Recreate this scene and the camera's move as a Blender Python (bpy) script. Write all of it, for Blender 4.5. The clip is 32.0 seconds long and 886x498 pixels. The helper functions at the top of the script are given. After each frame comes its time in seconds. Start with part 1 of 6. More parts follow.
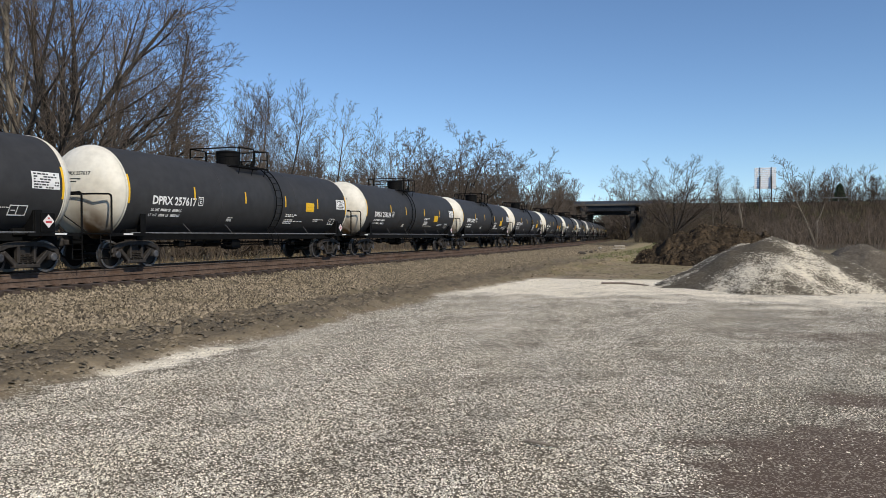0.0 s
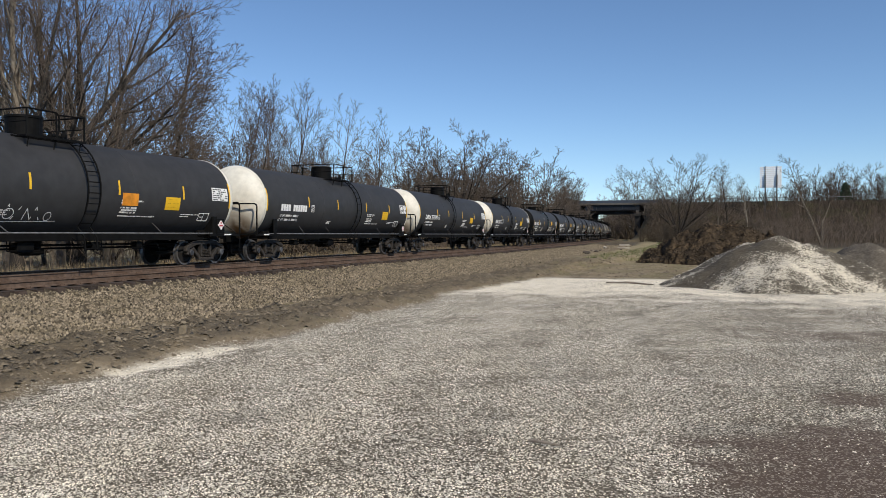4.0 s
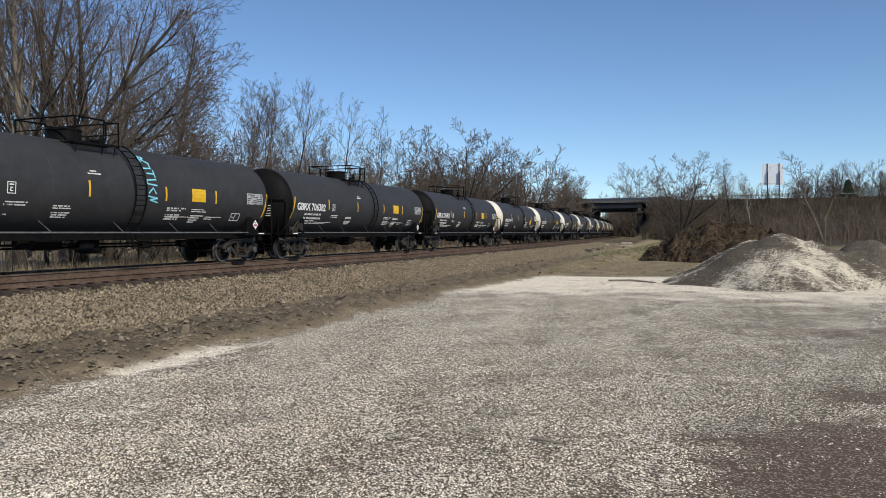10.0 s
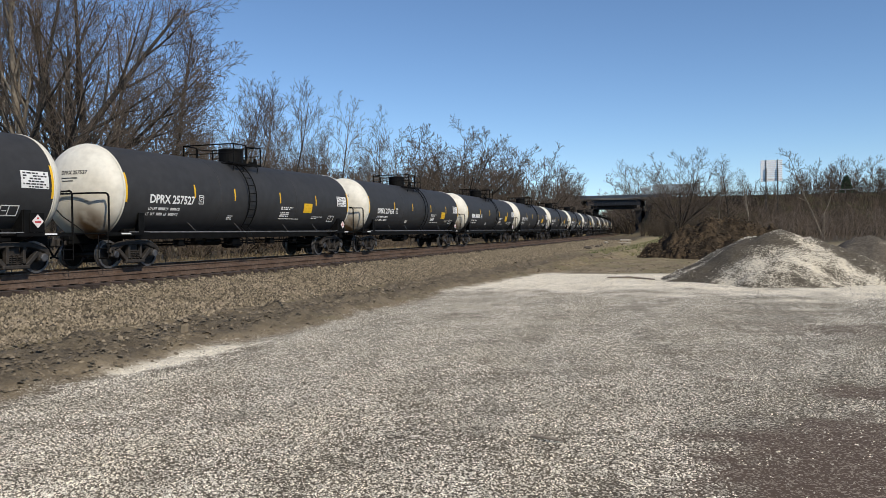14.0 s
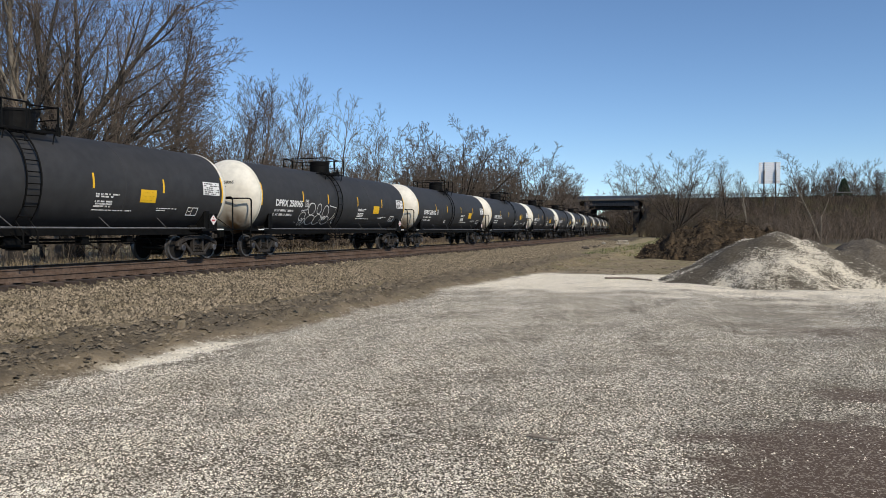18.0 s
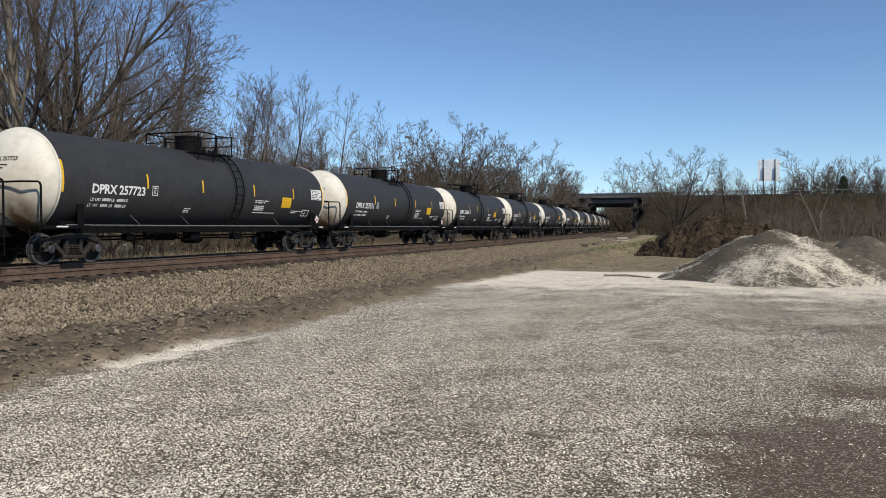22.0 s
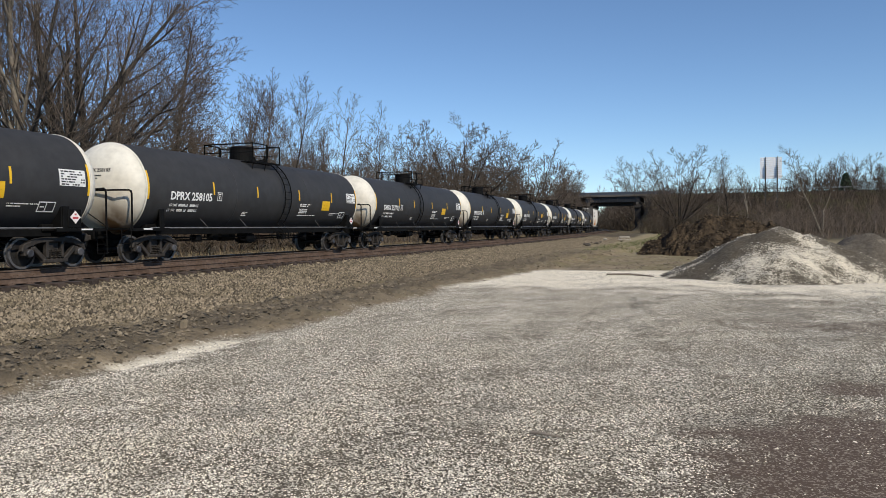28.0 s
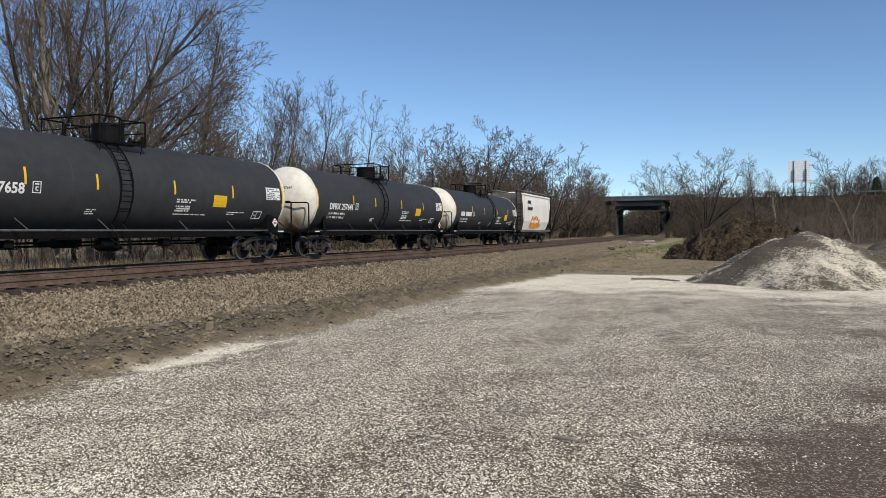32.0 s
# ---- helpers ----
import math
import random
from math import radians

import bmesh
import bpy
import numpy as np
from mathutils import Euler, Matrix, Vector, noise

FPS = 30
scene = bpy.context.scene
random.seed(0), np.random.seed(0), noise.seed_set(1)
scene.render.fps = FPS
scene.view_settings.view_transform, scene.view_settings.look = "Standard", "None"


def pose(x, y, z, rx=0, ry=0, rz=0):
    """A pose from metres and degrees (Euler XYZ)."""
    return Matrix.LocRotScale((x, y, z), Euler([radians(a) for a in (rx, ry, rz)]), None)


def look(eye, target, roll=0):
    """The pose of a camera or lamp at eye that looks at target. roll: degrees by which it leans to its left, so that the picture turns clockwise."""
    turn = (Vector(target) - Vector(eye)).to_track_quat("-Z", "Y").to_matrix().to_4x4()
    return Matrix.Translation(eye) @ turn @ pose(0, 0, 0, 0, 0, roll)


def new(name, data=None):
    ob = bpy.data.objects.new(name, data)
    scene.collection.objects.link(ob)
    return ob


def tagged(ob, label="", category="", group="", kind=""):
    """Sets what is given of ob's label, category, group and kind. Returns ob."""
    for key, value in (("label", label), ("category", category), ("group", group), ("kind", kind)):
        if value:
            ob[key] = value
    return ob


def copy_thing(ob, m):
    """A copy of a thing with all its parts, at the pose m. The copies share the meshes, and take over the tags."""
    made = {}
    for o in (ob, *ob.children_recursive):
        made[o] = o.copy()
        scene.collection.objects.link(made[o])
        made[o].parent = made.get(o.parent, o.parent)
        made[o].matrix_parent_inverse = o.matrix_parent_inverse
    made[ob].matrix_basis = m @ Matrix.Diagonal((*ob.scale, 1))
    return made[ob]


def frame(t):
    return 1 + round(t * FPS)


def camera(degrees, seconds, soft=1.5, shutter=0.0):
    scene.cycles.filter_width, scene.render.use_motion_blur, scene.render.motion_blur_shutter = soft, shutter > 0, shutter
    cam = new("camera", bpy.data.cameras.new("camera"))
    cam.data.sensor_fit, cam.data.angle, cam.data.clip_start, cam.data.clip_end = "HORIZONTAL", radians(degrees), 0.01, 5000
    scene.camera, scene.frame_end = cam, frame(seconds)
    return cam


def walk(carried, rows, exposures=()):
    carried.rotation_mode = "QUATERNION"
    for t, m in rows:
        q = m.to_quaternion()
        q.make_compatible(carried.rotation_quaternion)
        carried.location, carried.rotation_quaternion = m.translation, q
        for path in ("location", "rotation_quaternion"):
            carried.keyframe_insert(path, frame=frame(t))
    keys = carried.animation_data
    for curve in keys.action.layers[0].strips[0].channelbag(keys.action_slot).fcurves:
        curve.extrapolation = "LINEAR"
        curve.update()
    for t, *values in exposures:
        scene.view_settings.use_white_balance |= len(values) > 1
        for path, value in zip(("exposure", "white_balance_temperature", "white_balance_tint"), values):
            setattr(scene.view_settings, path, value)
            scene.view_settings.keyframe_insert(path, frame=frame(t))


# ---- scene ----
# Camera: hand-held on the spot, 1.6 m over the lot. The world's zero height is the top of the rails.
EYE = (0.0, 0.0, 1.10)
TURNS = (  # seconds, degrees left of the track's line, degrees down, degrees of lean
    (0, 20.594, 1.022, 0.069),
    (0.5, 20.659, 1.021, 0.071),
    (1, 20.719, 1.010, 0.082),
    (1.5, 20.785, 1.019, 0.050),
    (2, 20.841, 1.032, -0.006),
    (2.5, 20.876, 1.064, -0.080),
    (3, 20.881, 1.091, -0.085),
    (3.5, 20.901, 1.081, -0.058),
    (5.5, 21.132, 0.897, -0.159),
    (6, 21.178, 0.892, -0.168),
    (6.5, 21.193, 0.920, -0.123),
    (7, 21.199, 0.989, -0.117),
    (7.5, 21.194, 1.052, -0.127),
    (8, 21.160, 1.151, -0.184),
    (8.5, 21.135, 1.220, -0.177),
    (9, 21.115, 1.253, -0.154),
    (9.5, 21.105, 1.225, -0.206),
    (10, 21.100, 1.165, -0.227),
    (10.5, 21.125, 1.080, -0.320),
    (11, 21.135, 1.065, -0.298),
    (11.5, 21.124, 1.093, -0.277),
    (12, 21.090, 1.154, -0.249),
    (12.5, 21.045, 1.217, -0.285),
    (13, 21.031, 1.253, -0.399),
    (13.5, 21.022, 1.266, -0.544),
    (14, 21.023, 1.315, -0.537),
    (14.5, 20.968, 1.381, -0.517),
    (16.5, 20.765, 1.569, -0.220),
    (17, 20.778, 1.528, -0.079),
    (17.5, 20.808, 1.453, 0.031),
    (18, 20.847, 1.400, 0.045),
    (18.5, 20.868, 1.403, 0.025),
    (19, 20.868, 1.412, -0.026),
    (19.5, 20.873, 1.406, -0.055),
    (20, 20.873, 1.358, -0.047),
    (20.5, 20.873, 1.334, 0.000),
    (21, 20.867, 1.360, 0.098),
    (21.5, 20.827, 1.448, 0.058),
    (22, 20.803, 1.596, 0.025),
    (22.5, 20.728, 1.745, -0.001),
    (23, 20.678, 1.894, 0.022),
    (23.5, 20.633, 2.005, 0.024),
    (24, 20.604, 2.062, -0.010),
    (24.5, 20.605, 2.042, -0.113),
    (25, 20.633, 1.995, -0.220),
    (25.5, 20.668, 1.919, -0.260),
    (27.5, 20.914, 1.614, -0.420),
    (28, 20.974, 1.583, -0.392),
    (28.5, 21.098, 1.553, -0.312),
    (29, 21.265, 1.527, -0.316),
    (29.5, 21.445, 1.498, -0.305),
    (30, 21.631, 1.463, -0.302),
    (30.5, 21.811, 1.411, -0.252),
    (31, 22.036, 1.380, -0.176),
    (31.5, 22.333, 1.353, -0.190),
    (32, 22.740, 1.314, -0.202),
)


def aim(left, down, lean):
    """The camera's pose from its turn, tilt and lean in degrees."""
    return pose(*EYE) @ Euler((0, 0, radians(left))).to_matrix().to_4x4() @ Euler((radians(90 - down), 0, 0)).to_matrix().to_4x4() @ Euler((0, 0, radians(lean))).to_matrix().to_4x4()


cam = camera(60.29, 32.0, soft=0.8, shutter=0.0)
walk(cam, [(t, aim(a, b, c)) for t, a, b, c in TURNS], exposures=[(0.0, -0.1), (32.0, -0.1)])

# ---- light ----
SUN_FROM = Vector((0.64, -0.42, 0.64)).normalized()
world = bpy.data.worlds.new("sky")
scene.world = world
world.use_nodes = True
wn = world.node_tree.nodes
sky = wn.new("ShaderNodeTexSky")
sky.sky_type = "NISHITA"
sky.sun_disc = False
sky.sun_elevation = math.asin(SUN_FROM.z)
sky.sun_rotation = math.atan2(SUN_FROM.x, SUN_FROM.y)
sky.altitude = 300
sky.air_density, sky.dust_density, sky.ozone_density = 0.8, 0.0, 3.0
wn["Background"].inputs["Strength"].default_value = 0.128
tint = wn.new("ShaderNodeMix")
tint.data_type, tint.blend_type = "RGBA", "MULTIPLY"
tint.inputs["Factor"].default_value = 1.0
tint.inputs["B"].default_value = (0.91, 1.0, 1.06, 1)
world.node_tree.links.new(sky.outputs[0], tint.inputs["A"])
world.node_tree.links.new(tint.outputs["Result"], wn["Background"].inputs["Color"])
sun = new("sun", bpy.data.lights.new("sun", "SUN"))
sun.data.energy, sun.data.angle, sun.data.color = 4.15, radians(0.53), (1.0, 0.90, 0.75)
sun.matrix_world = look(SUN_FROM * 100, (0, 0, 0))


# ---- materials ----
def material(name, color, rough=0.8, metal=0.0, vary=0.25, scale=6.0, bump=0.2, bump_scale=60.0, tint=None, stain=0.0, per_object=0.0, per_island=0.0, gloss=0.5):
    """A surface with variation at two scales, fine relief, and an optional second tint in patches."""
    m = bpy.data.materials.new(name)
    m.use_nodes = True
    nt = m.node_tree
    nodes, link = nt.nodes, nt.links.new
    bsdf = nodes["Principled BSDF"]
    bsdf.inputs["Roughness"].default_value = rough
    bsdf.inputs["Metallic"].default_value = metal
    bsdf.inputs["Specular IOR Level"].default_value = gloss
    co = nodes.new("ShaderNodeTexCoord")
    n1 = nodes.new("ShaderNodeTexNoise")
    n1.inputs["Scale"].default_value, n1.inputs["Detail"].default_value = scale, 6
    n2 = nodes.new("ShaderNodeTexNoise")
    n2.inputs["Scale"].default_value, n2.inputs["Detail"].default_value = scale * 0.13, 4
    link(co.outputs["Object"], n1.inputs["Vector"])
    link(co.outputs["Object"], n2.inputs["Vector"])
    ramp = nodes.new("ShaderNodeMapRange")
    ramp.inputs["From Min"].default_value, ramp.inputs["From Max"].default_value = 0.3, 0.7
    ramp.inputs["To Min"].default_value, ramp.inputs["To Max"].default_value = 1 - vary, 1 + vary
    link(n1.outputs["Fac"], ramp.inputs["Value"])
    mix = nodes.new("ShaderNodeMix")
    mix.data_type = "RGBA"
    mix.inputs["A"].default_value = (*color, 1)
    mix.inputs["B"].default_value = (*(tint or color), 1)
    patch = nodes.new("ShaderNodeMapRange")
    patch.inputs["From Min"].default_value, patch.inputs["From Max"].default_value = 0.42, 0.62
    link(n2.outputs["Fac"], patch.inputs["Value"])
    link(patch.outputs["Result"], mix.inputs["Factor"])
    last = ramp.outputs["Result"]
    for amount, node, out in ((per_object, "ShaderNodeObjectInfo", "Random"), (per_island, "ShaderNodeNewGeometry", "Random Per Island")):
        if amount:
            info = nodes.new(node)
            r2 = nodes.new("ShaderNodeMapRange")
            r2.inputs["To Min"].default_value, r2.inputs["To Max"].default_value = 1 - amount, 1 + amount
            link(info.outputs[out], r2.inputs["Value"])
            mul = nodes.new("ShaderNodeMath")
            mul.operation = "MULTIPLY"
            link(last, mul.inputs[0])
            link(r2.outputs["Result"], mul.inputs[1])
            last = mul.outputs[0]
    scl = nodes.new("ShaderNodeVectorMath")
    scl.operation = "SCALE"
    link(mix.outputs["Result"], scl.inputs[0])
    link(last, scl.inputs["Scale"])
    link(scl.outputs["Vector"], bsdf.inputs["Base Color"])
    if bump:
        n3 = nodes.new("ShaderNodeTexNoise")
        n3.inputs["Scale"].default_value, n3.inputs["Detail"].default_value = bump_scale, 5
        link(co.outputs["Object"], n3.inputs["Vector"])
        bp = nodes.new("ShaderNodeBump")
        bp.inputs["Strength"].default_value, bp.inputs["Distance"].default_value = bump, 0.02
        link(n3.outputs["Fac"], bp.inputs["Height"])
        link(bp.outputs["Normal"], bsdf.inputs["Normal"])
    return m


BLACK = material("black_tank_paint", (0.034, 0.0345, 0.036), 0.60, 0, 0.14, 3, 0.03, 30, tint=(0.040, 0.040, 0.041), gloss=0.28)
WHITE = material("cream_white_paint", (0.72, 0.69, 0.60), 0.55, 0, 0.05, 4, 0.03, 30, tint=(0.66, 0.62, 0.52))
STEEL = material("dark_cast_steel", (0.026, 0.0235, 0.0215), 0.65, 0.0, 0.4, 8, 0.2, 50, tint=(0.042, 0.036, 0.031), gloss=0.25)
FRAME = material("black_frame_paint", (0.006, 0.006, 0.006), 0.65, 0, 0.3, 5, 0.1, 40, gloss=0.10)
YELLOW = material("yellow_reflective_tape", (0.80, 0.48, 0.02), 0.45, 0, 0.06, 6, 0)
LETTER = material("white_stencil_paint", (0.78, 0.78, 0.76), 0.6, 0, 0.08, 9, 0)
DARKLETTER = material("black_stencil_paint", (0.03, 0.03, 0.03), 0.6, 0, 0.1, 9, 0)
WHEEL = material("rubbed_wheel_steel", (0.018, 0.0165, 0.0155), 0.55, 0.1, 0.3, 12, 0.05, gloss=0.3)
TREAD = material("worn_wheel_tread", (0.16, 0.15, 0.145), 0.4, 0.6, 0.2, 12, 0.03)
CAP = material("worn_bearing_cap", (0.10, 0.10, 0.105), 0.5, 0.3, 0.4, 9, 0.1, tint=(0.05, 0.05, 0.055))
RAILTOP = material("polished_rail_steel", (0.34, 0.33, 0.32), 0.28, 0.9, 0.1, 9, 0)
RUST = material("rusty_rail_steel", (0.125, 0.088, 0.067), 0.9, 0.0, 0.3, 9, 0.2, 70, tint=(0.090, 0.058, 0.041), gloss=0.2)
TIE = material("weathered_tie_wood", (0.060, 0.042, 0.032), 0.9, 0, 0.35, 7, 0.4, 40, tint=(0.042, 0.030, 0.024), per_object=0.35)
GIRDER = material("dark_bridge_steel", (0.058, 0.072, 0.094), 0.6, 0.1, 0.2, 1, 0.1, 8)
# shade under the bridge is put into these two colours, darker than GIRDER and CONCRETE
DARKGIRDER = material("shade_dark_girder_steel", (0.022, 0.025, 0.031), 0.6, 0.1, 0.25, 1, 0.1, 8)
PIER = material("shade_dark_pier_concrete", (0.055, 0.050, 0.045), 0.9, 0, 0.3, 1.5, 0.3, 12, tint=(0.032, 0.029, 0.026))
CONCRETE = material("aged_concrete", (0.15, 0.138, 0.12), 0.9, 0, 0.2, 1.5, 0.3, 12, tint=(0.095, 0.085, 0.072))
BARK = material("grey_brown_bark", (0.030, 0.025, 0.020), 0.9, 0, 0.35, 5, 0.4, 25, tint=(0.050, 0.040, 0.032), per_object=0.2)
PALEBARK = material("pale_grey_bark", (0.17, 0.142, 0.108), 0.9, 0, 0.3, 5, 0.4, 25, tint=(0.22, 0.19, 0.15), per_object=0.15)
TWIG = material("grey_twig_bark", (0.092, 0.070, 0.052), 0.9, 0, 0.25, 3, 0, tint=(0.145, 0.112, 0.084), per_object=0.25)
BRUSH = material("brown_brush_twig", (0.048, 0.036, 0.025), 0.9, 0, 0.3, 0.5, 0, tint=(0.072, 0.055, 0.036))
LEFTBRUSH = material("grey_brown_undergrowth", (0.135, 0.104, 0.076), 0.9, 0, 0.3, 0.5, 0, tint=(0.19, 0.150, 0.112))


# ---- mesh helpers ----
def part(name, bm, mat, parent=None, label="", smooth=False):
    """Links a bmesh as one mesh object, under a thing or a part."""
    me = bpy.data.meshes.new(name)
    if smooth:
        for fc in bm.faces:
            fc.smooth = True
    bm.to_mesh(me)
    bm.free()
    me.materials.append(mat)
    ob = new(name, me)
    ob.parent = parent
    if label:
        tagged(ob, label)
    return ob


def thing(name, label, category, group="", kind=""):
    return tagged(new(name), label, category, group, kind)


def box(bm, c, size, rz=0.0, bevel=0.0, rx=0.0, ry=0.0):
    m = pose(*c, rx, ry, rz) @ Matrix.Diagonal((*size, 1))
    made = bmesh.ops.create_cube(bm, size=1, matrix=m)
    if bevel:
        edges = list({e for v in made["verts"] for e in v.link_edges})
        bmesh.ops.bevel(bm, geom=edges, offset=bevel, segments=1, affect="EDGES")
    return bm


def tube(bm, points, r, seg=6, close=False):
    """A round bar along a line of points."""
    pts = [Vector(p) for p in points]
    rings = []
    for i, p in enumerate(pts):
        a, b = pts[max(0, i - 1)], pts[min(len(pts) - 1, i + 1)]
        d = (b - a).normalized()
        u = d.cross(Vector((0, 0, 1)) if abs(d.z) < 0.9 else Vector((1, 0, 0))).normalized()
        w = d.cross(u)
        rr = r[i] if isinstance(r, (list, tuple)) else r
        rings.append([bm.verts.new(p + (u * math.cos(q) + w * math.sin(q)) * rr) for q in (2 * math.pi * k / seg for k in range(seg))])
    for A, B in zip(rings, rings[1:]):
        for k in range(seg):
            bm.faces.new((A[k], A[(k + 1) % seg], B[(k + 1) % seg], B[k]))
    bm.faces.new(rings[0][::-1])
    bm.faces.new(rings[-1])
    return bm


def lathe(bm, profile, seg=48, axis="Y", centre=(0, 0, 0), start=0.0, sweep=2 * math.pi):
    """Turns a profile of (along, radius) about an axis through centre."""
    c = Vector(centre)
    rings = []
    for a, r in profile:
        ring = []
        for k in range(seg):
            q = start + sweep * k / seg
            x, z = r * math.cos(q), r * math.sin(q)
            ring.append(bm.verts.new(c + Vector({"Y": (x, a, z), "Z": (x, z, a), "X": (a, x, z)}[axis])))
        rings.append(ring)
    for A, B in zip(rings, rings[1:]):
        for k in range(seg):
            try:
                bm.faces.new((A[k], B[k], B[(k + 1) % seg], A[(k + 1) % seg]))
            except ValueError:
                pass
    for ring in (rings[0], rings[-1]):
        if len(ring) > 2:
            bm.faces.new(ring)
    bmesh.ops.remove_doubles(bm, verts=bm.verts, dist=1e-5)
    bmesh.ops.recalc_face_normals(bm, faces=bm.faces)
    return bm


def raw_mesh(name, verts, quads, mat, attributes=()):
    """A mesh from arrays of corners and of three- or four-sided faces."""
    n = quads.shape[1]
    me = bpy.data.meshes.new(name)
    me.vertices.add(len(verts))
    me.vertices.foreach_set("co", np.ascontiguousarray(verts, dtype=np.float32).ravel())
    me.loops.add(quads.size)
    me.loops.foreach_set("vertex_index", np.ascontiguousarray(quads, dtype=np.int32).ravel())
    me.polygons.add(len(quads))
    me.polygons.foreach_set("loop_start", np.arange(0, quads.size, n, dtype=np.int32))
    for key, values in attributes:
        at = me.attributes.new(key, "FLOAT", "POINT")
        at.data.foreach_set("value", np.ascontiguousarray(values, dtype=np.float32))
    me.update(calc_edges=True)
    me.materials.append(mat)
    return me


# ---- the track's line ----
STEP = 0.5
_s = np.arange(-800.0, 900.0, STEP)
_bend = np.where((_s > -60) & (_s < 400), 0.000772 - 1.923e-6 * _s, 0.0)
_bend = np.where(_s > 235, np.where(_s < 460, 0.0015, 0.0), _bend)
_turn = np.cumsum(_bend) * STEP
_turn -= np.interp(0.0, _s, _turn)
_x = np.cumsum(-np.sin(_turn)) * STEP
_x -= np.interp(0.0, _s, _x) + 19.606
_y = np.cumsum(np.cos(_turn)) * STEP
_y -= np.interp(0.0, _s, _y)


def on_track(s, off=0.0):
    """Place (x, y) and turn (radians to the left) at s metres along the track, off metres to its right."""
    h = float(np.interp(s, _s, _turn))
    return float(np.interp(s, _s, _x)) + off * math.cos(h), float(np.interp(s, _s, _y)) + off * math.sin(h), h


def track_pose(s, off=0.0, z=0.0):
    x, y, h = on_track(s, off)
    return pose(x, y, z, 0, 0, math.degrees(h))


# ---- ground ----
LOT_EDGE = ((-60, -6.5), (0, -6.8), (5.5, -6.85), (8.8, -7.07), (10.8, -6.62), (15.1, -6.86), (19.6, -7.3), (24, -7.0), (30, -6.3))


def smooth(a, b, v):
    q = np.clip((v - a) / (b - a), 0, 1)
    return q * q * (3 - 2 * q)


def wobble(x, y, scale, seed):
    """Smooth random waves, in numpy."""
    rng = np.random.RandomState(seed)
    out = np.zeros_like(x)
    for k in range(14):
        a, ph = rng.uniform(0, 2 * np.pi, 2)
        q = rng.uniform(0.5, 2.2) / scale
        out += np.sin((x * np.cos(a) + y * np.sin(a)) * q * 2 * np.pi + ph)
    return out / 5.3


ROAD_Y = 216.0


def land(x, y):
    """Height of the ground, and the shares of lot, ballast, grass and fresh chips at each place."""
    tx = np.interp(y, _y[(_y > -700)], _x[(_y > -700)])
    off = x - tx
    edge = np.interp(y, [p[0] for p in LOT_EDGE], [p[1] for p in LOT_EDGE]) + 0.20 * wobble(x, y, 3.0, 3) + 0.13 * wobble(x, y, 0.9, 4) + 0.07 * wobble(x, y, 0.35, 41)
    z = np.full_like(x, -0.5)
    # ballast bed and its wide shoulder
    bed = np.interp(off, [-9, -4.5, -2.6, -1.6, 3.70, 4.2, 5.2, 8.5, 10.5], [-1.15, -1.05, -0.75, -0.24, -0.225, -0.37, -0.44, -0.54, -0.5])
    z = np.where(off < 10.5, bed, z)
    # strip of churned soil between ballast and lot, with two ruts
    strip = smooth(10.1, 10.7, off) * (1 - smooth(-0.6, 0.3, x - edge)) * (y < 70)
    z += strip * (0.13 + 0.07 * wobble(x, y, 1.2, 5) + 0.06 * wobble(x, y, 0.55, 6) + 0.035 * wobble(x, y, 0.28, 7))
    z += -0.22 * (y < 40) * np.exp(-((off - 10.74 - 0.10 * wobble(x, y, 6, 8)) / 0.12) ** 2)
    lot = smooth(-0.16, 0.22, x - edge) * (1 - smooth(27.5, 29.5, y + 0.8 * wobble(x, y, 4, 9)))
    z += lot * 0.025 * wobble(x, y, 5.0, 10)
    ballast = (1 - smooth(9.9, 10.45, off + 0.2 * wobble(x, y, 2, 12))) * smooth(-3.6, -2.6, off) * np.maximum(smooth(0.8, 1.0, off), smooth(0.8, 1.0, -off))
    bedded = smooth(-1.5, -1.2, off) * (1 - smooth(3.55, 3.8, off))
    ballast = np.maximum(ballast, bedded) * (1 - 0.85 * bedded)
    ballast *= 1 - 0.75 * smooth(110, 240, y) * smooth(2.0, 4.0, off)
    z += (1 - lot) * (1 - ballast) * 0.06 * wobble(x, y, 4, 14) * smooth(20, 40, np.hypot(x, y))
    # road embankments on both sides of the bridge, and the bank behind the far trees
    toe = 17.0
    rise = 10.1 * np.clip(1 - (np.abs(y - ROAD_Y) - 7.5) / toe, 0, 1)
    side = np.where(x > -31, smooth(-26.0, -19.5, x), smooth(36.0, 46.0, -x))
    z = z + rise * side * (np.abs(y - ROAD_Y) < toe + 7.5)
    far = smooth(300, 900, np.hypot(x, y))
    z += far * 6 * wobble(x, y, 900, 16)
    grass = (1 - lot) * (1 - ballast) * smooth(30, 60, y) * smooth(-0.35, 0.5, wobble(x, y, 9, 18) + smooth(60, 110, y) * 1.2)
    grass = np.maximum(grass, smooth(3.0, 3.6, -off))
    litter_and_bed_shade = np.maximum(smooth(0.2, 1.5, side * rise) * (np.abs(y - ROAD_Y) < toe + 7.5), 0.45 * smooth(8.5, 12.0, -off))
    litter_and_bed_shade = np.maximum(litter_and_bed_shade, smooth(-8, 2, x) * smooth(70, 110, y))
    # bed between the rails: shade there is painted with the dark leaf colour
    litter_and_bed_shade = np.maximum(litter_and_bed_shade, bedded)
    wedge = np.exp(-((x - edge - 0.28 - 0.08 * (y - 8)) / 0.30) ** 2) * np.exp(-((y - 7.9) / 1.15) ** 4) * smooth(-0.15, 0.0, x - edge)
